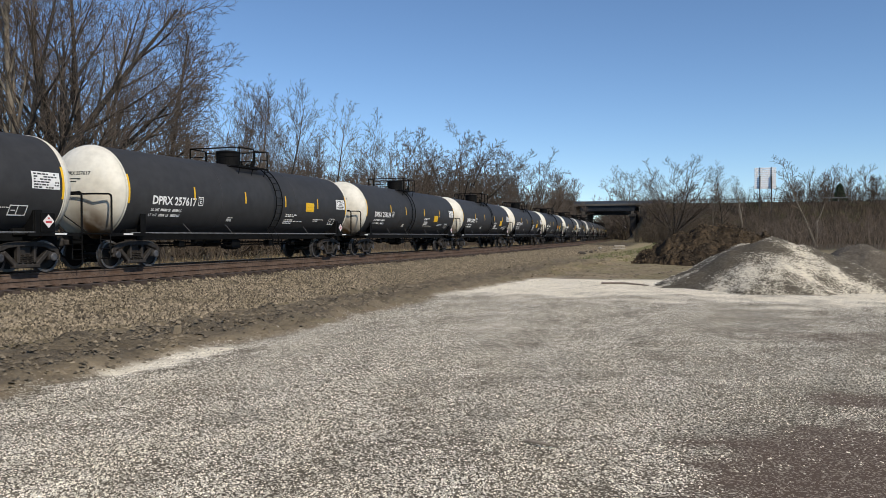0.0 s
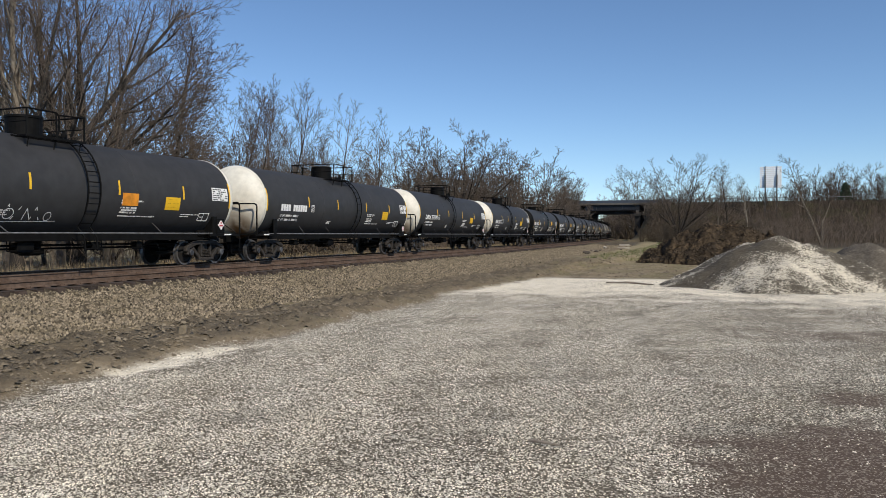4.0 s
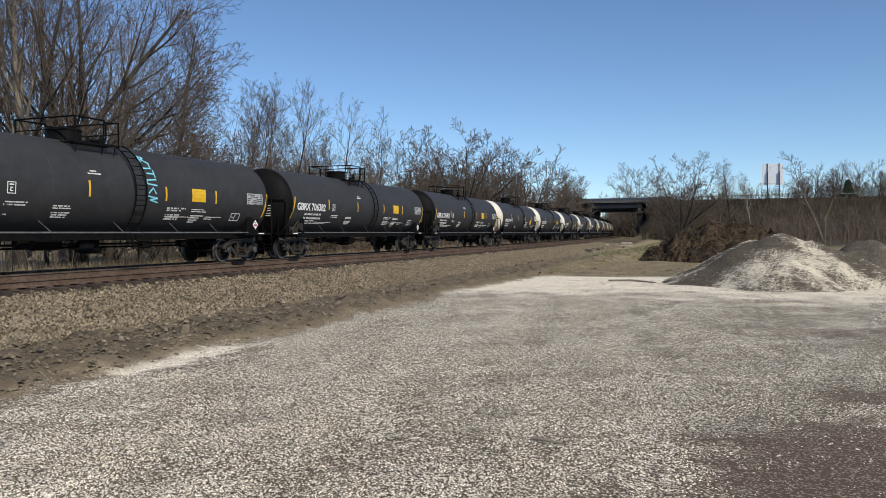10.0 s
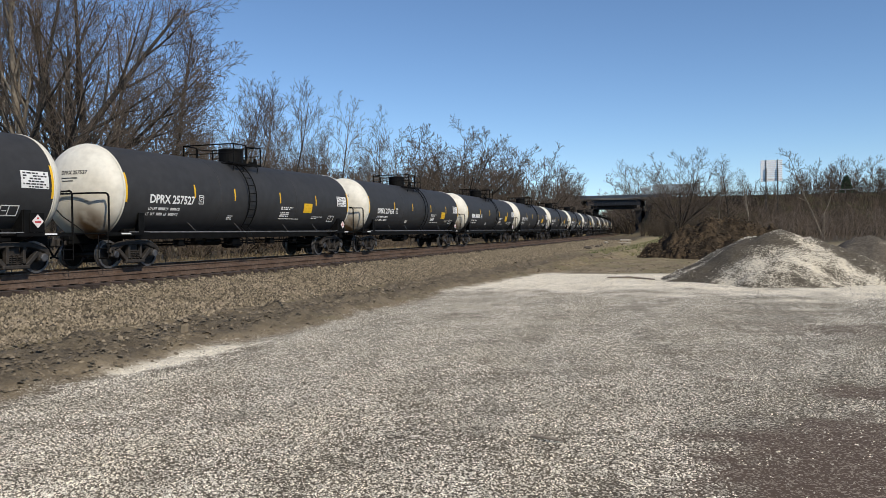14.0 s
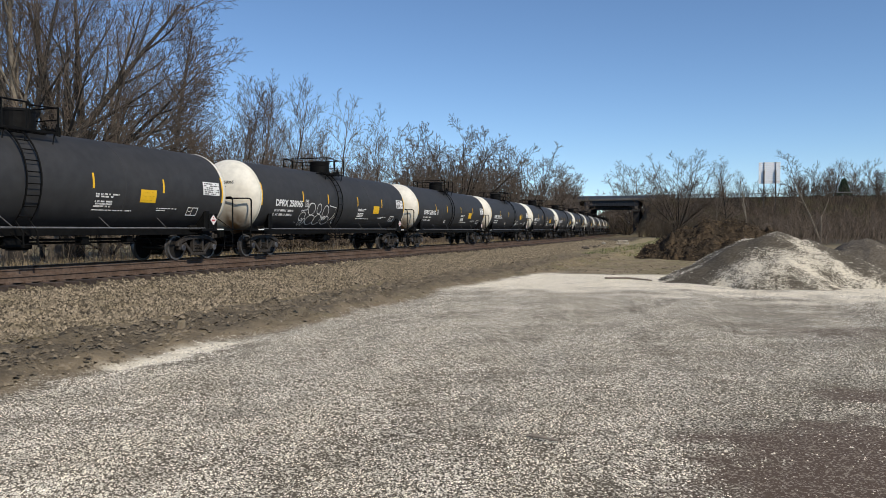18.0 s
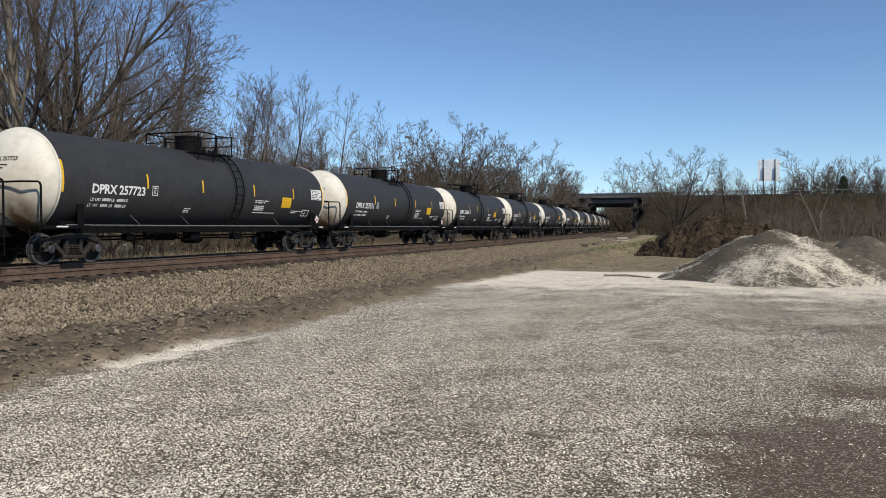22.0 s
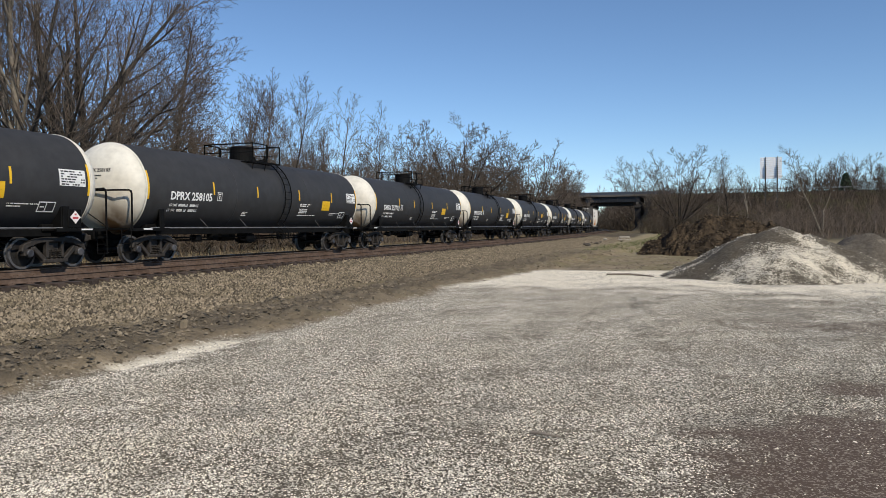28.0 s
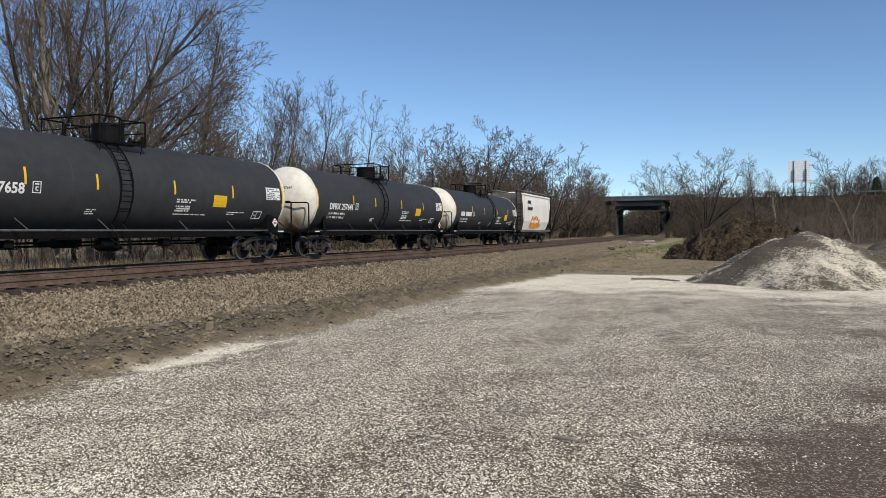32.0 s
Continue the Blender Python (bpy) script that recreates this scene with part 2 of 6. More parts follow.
    far_band = smooth(14.0, 24.0, y + 0.2 * x) * (0.62 + 0.38 * np.exp(-((x - edge - 1.0) / 2.5) ** 2))
    fresh = lot * np.maximum(smooth(0.2, 0.8, 1.35 * far_band + 0.22 * wobble(x, y, 2.5, 20) - 0.1 + 0.15 * wobble(x, y * 0.4, 1.0, 24)), smooth(0.3, 0.6, wedge + 0.12 * wobble(x, y, 0.4, 19)))
    fresh = np.maximum(fresh, smooth(0.28, 0.38, wedge + 0.20 * wobble(x, y, 0.3, 29)))
    tracked = np.minimum((x + 0.2) * 1.2, 6.45 + 0.8 * x - y) + 0.35 * wobble(x, y, 0.9, 21) + 0.2 * wobble(x, y, 0.3, 25)
    worn = lot * np.maximum(smooth(-0.35, 0.4, tracked), 0.55 * smooth(0.5, 1.1, 1.2 * np.exp(-(((x - 2.0) / 3.2) ** 2 + ((y - 13.5) / 1.1) ** 2)) + 0.35 * wobble(x, y, 2, 22)))
    worn = np.maximum(worn, lot * 0.9 * smooth(0.4, 0.8, smooth(0.4, 1.0, x) * np.exp(-((y - 8.35) / 0.30) ** 4) + 0.15 * wobble(x, y, 0.4, 26)))
    worn = np.maximum(worn, lot * 0.6 * smooth(0.55, 0.9, np.exp(-((x + 4.2) / 0.55) ** 2 - ((y - 9.95) / 0.14) ** 2) + np.exp(-((x + 0.2) / 1.4) ** 2 - ((y - 8.6 + 0.25 * x) / 0.10) ** 2)))
    worn = np.maximum(worn, strip * 0.95 * (1 - smooth(24, 34, y) * smooth(12.0, 13.2, off)) * (1 - smooth(45, 65, y)) * (1 - 0.7 * np.exp(-((off - 10.4) / 0.18) ** 2)))
    return z, lot, ballast, grass, fresh, worn, litter_and_bed_shade


def ground_material():
    m = bpy.data.materials.new("gravel_lot_soil_and_ballast")
    m.use_nodes = True
    nt = m.node_tree
    nodes, link = nt.nodes, nt.links.new
    bsdf = nodes["Principled BSDF"]
    bsdf.inputs["Roughness"].default_value = 0.95
    bsdf.inputs["Specular IOR Level"].default_value = 0.2
    co = nodes.new("ShaderNodeTexCoord")

    def noise_tex(scale, detail=5.0, rough=0.6):
        n = nodes.new("ShaderNodeTexNoise")
        n.inputs["Scale"].default_value, n.inputs["Detail"].default_value, n.inputs["Roughness"].default_value = scale, detail, rough
        link(co.outputs["Object"], n.inputs["Vector"])
        return n.outputs["Fac"]

    def cells(scale):
        v = nodes.new("ShaderNodeTexVoronoi")
        v.inputs["Scale"].default_value = scale
        link(co.outputs["Object"], v.inputs["Vector"])
        return v

    def remap(value, a, b, lo=0.0, hi=1.0):
        n = nodes.new("ShaderNodeMapRange")
        for key, q in (("From Min", a), ("From Max", b), ("To Min", lo), ("To Max", hi)):
            n.inputs[key].default_value = q
        link(value, n.inputs["Value"])
        return n.outputs["Result"]

    def mix(fac, a, b):
        n = nodes.new("ShaderNodeMix")
        n.data_type = "RGBA"
        for key, q in (("Factor", fac), ("A", a), ("B", b)):
            if isinstance(q, tuple):
                n.inputs[key].default_value = (*q, 1)
            elif isinstance(q, float):
                n.inputs[key].default_value = q
            else:
                link(q, n.inputs[key])
        return n.outputs["Result"]

    def share(key):
        n = nodes.new("ShaderNodeAttribute")
        n.attribute_name = key
        return n.outputs["Fac"]

    def maths(op, a, b):
        n = nodes.new("ShaderNodeMath")
        n.operation = op
        for k, q in enumerate((a, b)):
            if isinstance(q, float):
                n.inputs[k].default_value = q
            else:
                link(q, n.inputs[k])
        return n.outputs[0]

    fine, mid, coarse = noise_tex(90), noise_tex(9), noise_tex(1.3)
    chip = cells(78.0)
    chip_val = nodes.new("ShaderNodeSeparateColor")
    link(chip.outputs["Color"], chip_val.inputs[0])
    speck = chip_val.outputs[0]
    soil = mix(remap(mid, 0.3, 0.7), (0.18, 0.138, 0.086), (0.33, 0.260, 0.165))
    soil = mix(remap(coarse, 0.45, 0.68, 0.0, 0.6), soil, (0.36, 0.295, 0.195))
    soil = mix(remap(noise_tex(0.8, 6.0, 0.7), 0.50, 0.62, 0.0, 0.65), soil, (0.125, 0.100, 0.062))
    soil = mix(remap(noise_tex(0.45, 4.0), 0.45, 0.6, 0.0, 0.55), soil, (0.17, 0.155, 0.07))
    soil = mix(share("worn"), soil, mix(remap(noise_tex(4.0), 0.3, 0.7), (0.105, 0.086, 0.061), (0.215, 0.176, 0.123)))
    # chips: pale limestone among grey dust, its colour darkened for shadow between the stones
    dust_and_gap_shade = mix(remap(coarse, 0.35, 0.65), (0.060, 0.050, 0.036), (0.135, 0.112, 0.080))
    grey_share = remap(maths("ADD", maths("MULTIPLY", coarse, 0.6), maths("MULTIPLY", mid, 0.4)), 0.35, 0.65, 0.42, 0.83)
    pale = remap(maths("SUBTRACT", speck, grey_share), -0.12, 0.25, 0.0, 0.85)
    chips = mix(pale, dust_and_gap_shade, (0.76, 0.69, 0.55))
    fresh_col = mix(remap(speck, 0.05, 0.5), (0.58, 0.51, 0.38), (0.84, 0.77, 0.62))
    lot_col = mix(share("fresh"), chips, fresh_col)
    worn_col = mix(remap(maths("ADD", speck, maths("MULTIPLY", fine, 0.3)), 0.85, 1.0), (0.112, 0.080, 0.059), (0.32, 0.27, 0.21))
    lot_col = mix(share("worn"), lot_col, worn_col)
    stone = cells(13.0)
    stone_val = nodes.new("ShaderNodeSeparateColor")
    link(stone.outputs["Color"], stone_val.inputs[0])
    # near-black end of the ballast colour stands for shadowed gaps between stones
    ballast_col = mix(stone_val.outputs[0], (0.030, 0.024, 0.017), (0.15, 0.122, 0.084))
    ballast_col = mix(remap(coarse, 0.45, 0.7, 0.0, 0.35), ballast_col, (0.12, 0.095, 0.062))
    straw = mix(remap(mid, 0.35, 0.7), (0.24, 0.195, 0.115), (0.38, 0.315, 0.185))
    straw = mix(remap(noise_tex(0.35), 0.5, 0.68, 0.0, 0.6), straw, (0.16, 0.17, 0.07))
    col = mix(share("lot"), soil, lot_col)
    col = mix(share("grass"), col, straw)
    # leaf colour of the wood floor, also the painted shade between the rails
    leaves_and_bed_shade = mix(remap(mid, 0.3, 0.7), (0.038, 0.029, 0.020), (0.092, 0.068, 0.045))
    leaves_and_bed_shade = mix(remap(noise_tex(0.2), 0.5, 0.62, 0.0, 0.55), leaves_and_bed_shade, (0.075, 0.078, 0.032))
    col = mix(share("litter_and_bed_shade"), col, leaves_and_bed_shade)
    col = mix(share("ballast"), col, ballast_col)
    link(col, bsdf.inputs["Base Color"])
    height = maths("ADD", maths("MULTIPLY", chip.outputs["Distance"], -0.006), maths("MULTIPLY", maths("MULTIPLY", stone.outputs["Distance"], share("ballast")), -0.06))
    height = maths("ADD", height, maths("MULTIPLY", fine, 0.010))
    clod = maths("MULTIPLY", maths("MULTIPLY", noise_tex(11.0, 8.0, 0.7), 0.07), maths("SUBTRACT", 1.0, share("lot")))
    height = maths("ADD", height, maths("MULTIPLY", clod, maths("ADD", share("worn"), 0.25)))
    bp = nodes.new("ShaderNodeBump")
    bp.inputs["Strength"].default_value, bp.inputs["Distance"].default_value = 0.9, 1.0
    link(height, bp.inputs["Height"])
    link(bp.outputs["Normal"], bsdf.inputs["Normal"])
    return m


def axis_steps(lo, hi, near, far_lo, far_hi):
    """Grid lines: even between lo and hi, growing outside."""
    a = list(np.arange(lo, hi + 1e-6, near))
    step, v = near, a[-1]
    while v < far_hi:
        step *= 1.13
        v += step
        a.append(v)
    step, v = near, a[0]
    while v > far_lo:
        step *= 1.13
        v -= step
        a.insert(0, v)
    return np.array(a)


GROUND = ground_material()


def build_ground():
    xs = axis_steps(-20, 7, 0.14, -4000, 4000)
    ys = axis_steps(3, 40, 0.16, -3000, 4500)
    extra = np.concatenate([np.arange(175, 245, 1.5)])
    ys = np.unique(np.concatenate([ys, extra]))
    X, Y = np.meshgrid(xs, ys)
    z, *shares = land(X.ravel(), Y.ravel())
    verts = np.stack([X.ravel(), Y.ravel(), z], 1)
    nx, ny = len(xs), len(ys)
    i = (np.arange(ny - 1)[:, None] * nx + np.arange(nx - 1)[None, :]).ravel()
    quads = np.stack([i, i + 1, i + nx + 1, i + nx], 1)
    me = raw_mesh("ground", verts, quads, GROUND, list(zip(("lot", "ballast", "grass", "fresh", "worn", "litter_and_bed_shade"), shares)))
    me.polygons.foreach_set("use_smooth", np.ones(len(quads), dtype=bool))
    return tagged(new("ground", me), "pale crushed-stone lot, bare soil and railway ballast", "ground", kind="structure")


build_ground()


# ---- stones ----
def scatter(name, mat, places, sizes, seed, flat=0.75, label="", category="", sunk=False):
    """Many loose angular stones as one object."""
    rng = np.random.RandomState(seed)
    n = len(places)
    base = np.array([(1, 0, 0.1), (0.2, 1, -0.1), (-1, 0.15, 0), (-0.1, -1, 0.1), (0.15, 0.1, 0.9), (0, 0, -0.8)])
    tri = np.array([(0, 1, 4), (1, 2, 4), (2, 3, 4), (3, 0, 4), (1, 0, 5), (2, 1, 5), (3, 2, 5), (0, 3, 5)])
    if sunk:
        base, tri = base[:5] + np.array([0, 0, -0.1]), tri[:4]
    k = len(base)
    v = base[None] * rng.uniform(0.6, 1.35, (n, k, 1)) * np.array([1, 1, flat])
    a = rng.uniform(0, 2 * np.pi, n)
    b = rng.uniform(-0.6, 0.6, n)
    y, z = v[..., 1] * np.cos(b)[:, None] - v[..., 2] * np.sin(b)[:, None], v[..., 1] * np.sin(b)[:, None] + v[..., 2] * np.cos(b)[:, None]
    x = v[..., 0]
    v = np.stack([x * np.cos(a)[:, None] - y * np.sin(a)[:, None], x * np.sin(a)[:, None] + y * np.cos(a)[:, None], z], 2)
    v = v * (sizes / 2)[:, None, None] + places[:, None, :]
    tris = (tri[None] + k * np.arange(n)[:, None, None]).reshape(-1, 3)
    me = raw_mesh(name, v.reshape(-1, 3), tris, mat)
    return tagged(new(name, me), label, category, kind="stuff")


STONE_BALLAST = material("ballast_stone", (0.235, 0.193, 0.134), 0.9, 0, 0.2, 9, 0.2, 60, tint=(0.18, 0.148, 0.098), per_island=0.75, gloss=0.2)
STONE_PALE = material("pale_limestone_chip", (0.86, 0.80, 0.68), 0.9, 0, 0.10, 9, 0, tint=(0.76, 0.70, 0.57), per_island=0.30, gloss=0.2)
STONE_DARK = material("grey_stone_chip", (0.17, 0.148, 0.115), 0.9, 0, 0.15, 9, 0, per_island=0.5, gloss=0.2)


# ---- track ----
OUTER = 3.42


def build_track():
    rail_profile = ((-0.075, -0.18), (0.075, -0.18), (0.075, -0.165), (0.008, -0.145), (0.008, -0.050), (0.037, -0.042), (0.036, -0.004), (0.028, 0.0), (-0.028, 0.0), (-0.036, -0.004), (-0.037, -0.042), (-0.008, -0.050), (-0.008, -0.145), (-0.075, -0.165))
    track = thing("railway_track", "single railway track on weathered wooden ties with rusty rails", "railway track", kind="structure")
    stations = np.concatenate([np.arange(-120, 0, 6.0), np.arange(0, 120, 2.0), np.arange(120, 700, 8.0)])
    for off in (0.755, -0.755):
        bm = bmesh.new()
        rings = []
        for s in stations:
            ring = []
            for a, z in rail_profile:
                x, y, h = on_track(s, off + a)
                ring.append(bm.verts.new((x, y, z)))
            rings.append(ring)
        n = len(rail_profile)
        for A, B in zip(rings, rings[1:]):
            for k in range(n):
                fc = bm.faces.new((A[k], A[(k + 1) % n], B[(k + 1) % n], B[k]))
                if k in (6, 7, 8):
                    fc.material_index = 1
        bmesh.ops.recalc_face_normals(bm, faces=bm.faces)
        rail = part("rail", bm, RUST, track, "rusty rail with a polished running surface")
        rail.data.materials.append(RAILTOP)
    bm = bmesh.new()
    rings = []
    for s in stations:
        rings.append([bm.verts.new((*on_track(s, OUTER + a)[:2], z)) for a, z in rail_profile])
    for A, B in zip(rings, rings[1:]):
        for k in range(n):
            bm.faces.new((A[k], A[(k + 1) % n], B[(k + 1) % n], B[k]))
    bmesh.ops.recalc_face_normals(bm, faces=bm.faces)
    part("outer_rail", bm, RUST, track, "dull rusty rail beside the running track")
    return track


def tie_mesh(rng):
    bm = bmesh.new()
    box(bm, (0, 0, 0), (2.6, 0.235, 0.18), bevel=0.012)
    for v in bm.verts:
        v.co += Vector((rng.uniform(-0.02, 0.02), rng.uniform(-0.008, 0.008), rng.uniform(-0.006, 0.006)))
    me = bpy.data.meshes.new("tie")
    bm.to_mesh(me)
    bm.free()
    me.materials.append(TIE)
    return me


def build_ties(track):
    rng = random.Random(4)
    meshes = [tie_mesh(rng) for _ in range(6)]
    plate = bmesh.new()
    box(plate, (0, 0, 0), (0.34, 0.19, 0.018))
    for a in (-0.12, 0.12):
        for b in (-0.06, 0.06):
            box(plate, (a, b, 0.02), (0.022, 0.022, 0.045))
    plate_me = bpy.data.meshes.new("tie_plate")
    plate.to_mesh(plate_me)
    plate.free()
    plate_me.materials.append(RUST)
    s, k = 4.0, 0
    while k < 230:
        tie = new("tie", meshes[rng.randrange(6)])
        tie.parent = track
        tie.matrix_basis = track_pose(s, rng.uniform(-0.05, 0.05), -0.288 + rng.uniform(-0.008, 0.004)) @ pose(0, 0, 0, 0, 0, rng.uniform(-1.2, 1.2))
        if s < 110:
            side = new("tie", meshes[rng.randrange(6)])
            side.parent = track
            side.matrix_basis = track_pose(s + 0.2, 2.68 + rng.uniform(-0.10, 0.10), -0.288 + rng.uniform(-0.008, 0.004)) @ pose(0, 0, 0, 0, 0, rng.uniform(-1.2, 1.2))
        if s < 60:
            for off in (0.755, -0.755, OUTER):
                tp = new("tie_plate", plate_me)
                tp.parent = track
                tp.matrix_basis = track_pose(s + (0.2 if off > 2 else 0.0), off, -0.189)
        s += 0.53 + rng.uniform(-0.02, 0.02)
        k += 1
    bm = bmesh.new()
    while s < 330:
        x, y, h = on_track(s)
        box(bm, (x, y, -0.288), (2.6, 0.235, 0.18), rz=math.degrees(h))
        s += 0.53
    s = -40.0
    while s < 3.9:
        x, y, h = on_track(s)
        box(bm, (x, y, -0.288), (2.6, 0.235, 0.18), rz=math.degrees(h))
        s += 0.53
    tagged(part("far_ties", bm, TIE, track), kind="stuff")


# ---- tank cars ----
RADIUS, AXIS_Z, HALF, PITCH = 1.558, 2.50, 7.72, 18.0805


def skin(y, z_or_angle, lift=0.0, by_angle=False):
    """A point on the near side of the tank's shell."""
    a = z_or_angle if by_angle else math.asin(max(-1, min(1, (z_or_angle - AXIS_Z) / RADIUS)))
    return Vector(((RADIUS + lift) * math.cos(a), y, AXIS_Z + (RADIUS + lift) * math.sin(a)))


def decal(bm, y0, y1, z0, z1, lift=0.006, rows=4, mirror=False):
    """A thin patch that lies on the shell."""
    a0, a1 = (math.asin((z - AXIS_Z) / RADIUS) for z in (z0, z1))
    f = -1 if mirror else 1
    grid = []
    for k in range(rows + 1):
        a = a0 + (a1 - a0) * k / rows
        grid.append([[bm.verts.new(Vector((p.x * f, p.y, p.z))) for p in (skin(y, a, li, True) for y in (y0, y1))] for li in (-0.004, lift)])
    for (I0, O0), (I1, O1) in zip(grid, grid[1:]):
        for q in ((O0[0], O0[1], O1[1], O1[0]), (I0[0], O0[0], O1[0], I1[0]), (O0[1], I0[1], I1[1], O1[1])):
            bm.faces.new(q)
    bm.faces.new((grid[0][0][0], grid[0][0][1], grid[0][1][1], grid[0][1][0]))
    bm.faces.new((grid[-1][1][0], grid[-1][1][1], grid[-1][0][1], grid[-1][0][0]))
    bmesh.ops.recalc_face_normals(bm, faces=bm.faces)
    return bm


def head_profile(sign, half, depth=0.78):
    return [(sign * (half + depth * math.sin(q)), RADIUS * math.cos(q)) for q in (k * math.pi / 2 / 12 for k in range(12))] + [(sign * (half + depth), 0.004)]


def wheelset_mesh():
    bm = bmesh.new()
    lathe(bm, [(-1.05, 0.07), (1.05, 0.07)], 10, "X")
    for f in (1, -1):
        b2 = bmesh.new()
        lathe(b2, [(f * 0.685, 0.15), (f * 0.70, 0.36), (f * 0.682, 0.40), (f * 0.682, 0.483), (f * 0.716, 0.483), (f * 0.722, 0.457), (f * 0.825, 0.450), (f * 0.825, 0.385), (f * 0.775, 0.36), (f * 0.80, 0.15), (f * 0.83, 0.10)], 22, "X")
        me = bpy.data.meshes.new("tmp")
        b2.to_mesh(me)
        b2.free()
        bm.from_mesh(me)
        bpy.data.meshes.remove(me)
        for fc in bm.faces:
            m = fc.calc_center_median()
            if abs(m.x) > 0.6 and math.hypot(m.y, m.z) > 0.40:
                fc.material_index = 1
        for k in range(3):
            q = k * 2 * math.pi / 3
            box(bm, (f * 0.80, 0.24 * math.cos(q), 0.24 * math.sin(q)), (0.012, 0.05, 0.05))
    return bm


def side_frame(bm, f):
    """Cast side frame: two pedestals, top chord, sloping members and a spring window."""
    x = f * 1.03
    w = 0.16
    outline_top = ((-1.06, 0.52), (-1.02, 0.66), (-0.62, 0.80), (-0.30, 0.84), (0.30, 0.84), (0.62, 0.80), (1.02, 0.66), (1.06, 0.52))
    for (a, za), (b, zb) in zip(outline_top, outline_top[1:]):
        L = math.hypot(b - a, zb - za)
        box(bm, (x, (a + b) / 2, (za + zb) / 2), (w, L + 0.05, 0.15), rx=math.degrees(math.atan2(zb - za, b - a)), bevel=0.02)
    for sgn in (1, -1):
        a, za, b, zb = sgn * 0.74, 0.62, sgn * 0.34, 0.24
        box(bm, (x, (a + b) / 2, (za + zb) / 2), (w, math.hypot(b - a, zb - za), 0.13), rx=math.degrees(math.atan2(zb - za, b - a)), bevel=0.02)
        box(bm, (x, sgn * 0.27, 0.56), (w, 0.09, 0.50), bevel=0.015)
        box(bm, (x, sgn * 0.78, 0.50), (w, 0.10, 0.26), bevel=0.015)
        box(bm, (x, sgn * 1.02, 0.50), (w, 0.10, 0.22), bevel=0.015)
    box(bm, (x, 0, 0.215), (w + 0.04, 0.86, 0.11), bevel=0.02)
    return bm


def build_truck(parent, y):
    truck_bm = bmesh.new()
    box(truck_bm, (0, 0, 0.66), (2.0, 0.42, 0.28), bevel=0.03)
    lathe(truck_bm, [(0.74, 0.2), (0.86, 0.2)], 16, "Z")
    truck = part("truck", truck_bm, STEEL, parent, "black cast steel freight truck")
    truck.location = (0, y, 0)
    for f in (1, -1):
        part("side_frame", side_frame(bmesh.new(), f), STEEL, truck)
        for a in (-0.17, 0.0, 0.17):
            bm = bmesh.new()
            pts = [(f * 1.03 + 0.065 * math.cos(q), a + 0.065 * math.sin(q), 0.27 + 0.28 * q / (2 * math.pi * 5)) for q in (k * math.pi / 3 for k in range(31))]
            tube(bm, pts, 0.018, 3)
            part("spring", bm, STEEL, truck)
        for a in (-0.89, 0.89):
            bm = bmesh.new()
            box(bm, (f * 1.02, a, 0.49), (0.2, 0.24, 0.2), bevel=0.03)
            part("axle_box", bm, STEEL, truck)
            bm = lathe(bmesh.new(), [(f * 1.08, 0.115), (f * 1.15, 0.115), (f * 1.165, 0.09), (f * 1.165, 0.0)], 16, "X", (0, a, 0.457))
            part("bearing_cap", bm, CAP, truck, "worn grey axle bearing cap")
    for a in (-0.89, 0.89):
        ws = part("wheelset", wheelset_mesh(), WHEEL, truck, "rubbed steel wheels on one axle")
        ws.data.materials.append(TREAD)
        ws.matrix_parent_inverse = Matrix.Translation((0, a, 0.457))
    bm = bmesh.new()
    box(bm, (0, 0, 0.42), (1.7, 1.5, 0.06))
    for a in (-0.42, 0.42):
        box(bm, (0, a, 0.42), (1.8, 0.10, 0.14))
    part("brake_beam", bm, STEEL, truck)
    return truck


def text_mesh(body):
    """Outline letters of the built-in font, one metre high, as points and faces."""
    cu = bpy.data.curves.new("letters", "FONT")
    cu.body, cu.size, cu.resolution_u, cu.offset = body, 1.0, 2, 0.03
    tmp = new("tmp", cu)
    me = bpy.data.meshes.new_from_object(tmp.evaluated_get(bpy.context.evaluated_depsgraph_get()))
    bpy.data.objects.remove(tmp)
    bpy.data.curves.remove(cu)
    out = [tuple(v.co) for v in me.vertices], [tuple(p.vertices) for p in me.polygons]
    bpy.data.meshes.remove(me)
    return out


def text_width(body):
    xs = [v[0] for v in text_mesh(body)[0]]
    return max(xs) - min(xs)


GLYPHS = {" ": (([], []), text_width("H H") - text_width("HH"))}
for ch in "DPRXGBLMTWK0123456789":
    GLYPHS[ch] = (text_mesh(ch), text_width(ch + ch) - text_width(ch))


def lettering(text, size, y0, z0, mat, parent, name="reporting_mark", on_head=False, label="", half=HALF):
    """Letters of the built-in font laid on the shell, or on the near head."""
    bm = bmesh.new()
    at = 0.0
    for ch in text:
        (points, faces), step = GLYPHS[ch]
        vs = [bm.verts.new(((x + at) * size, y * size, 0)) for x, y, z in points]
        for fc in faces:
            bm.faces.new([vs[k] for k in fc])
        at += step
    for v in bm.verts:
        if on_head:
            x, z = y0 + v.co.x, z0 + v.co.y
            r = min(0.999, math.hypot(x, z - AXIS_Z) / RADIUS)
            v.co = Vector((x, -(half + 0.78 * math.sqrt(1 - r * r)) - 0.008, z))
        else:
            v.co = skin(y0 + v.co.x, z0 + v.co.y, 0.007)
    bm.normal_update()
    if bm.faces and sum((fc.normal.x if not on_head else -fc.normal.y) for fc in bm.faces) < 0:
        bmesh.ops.reverse_faces(bm, faces=bm.faces)
    return part(name, bm, mat, parent, label)


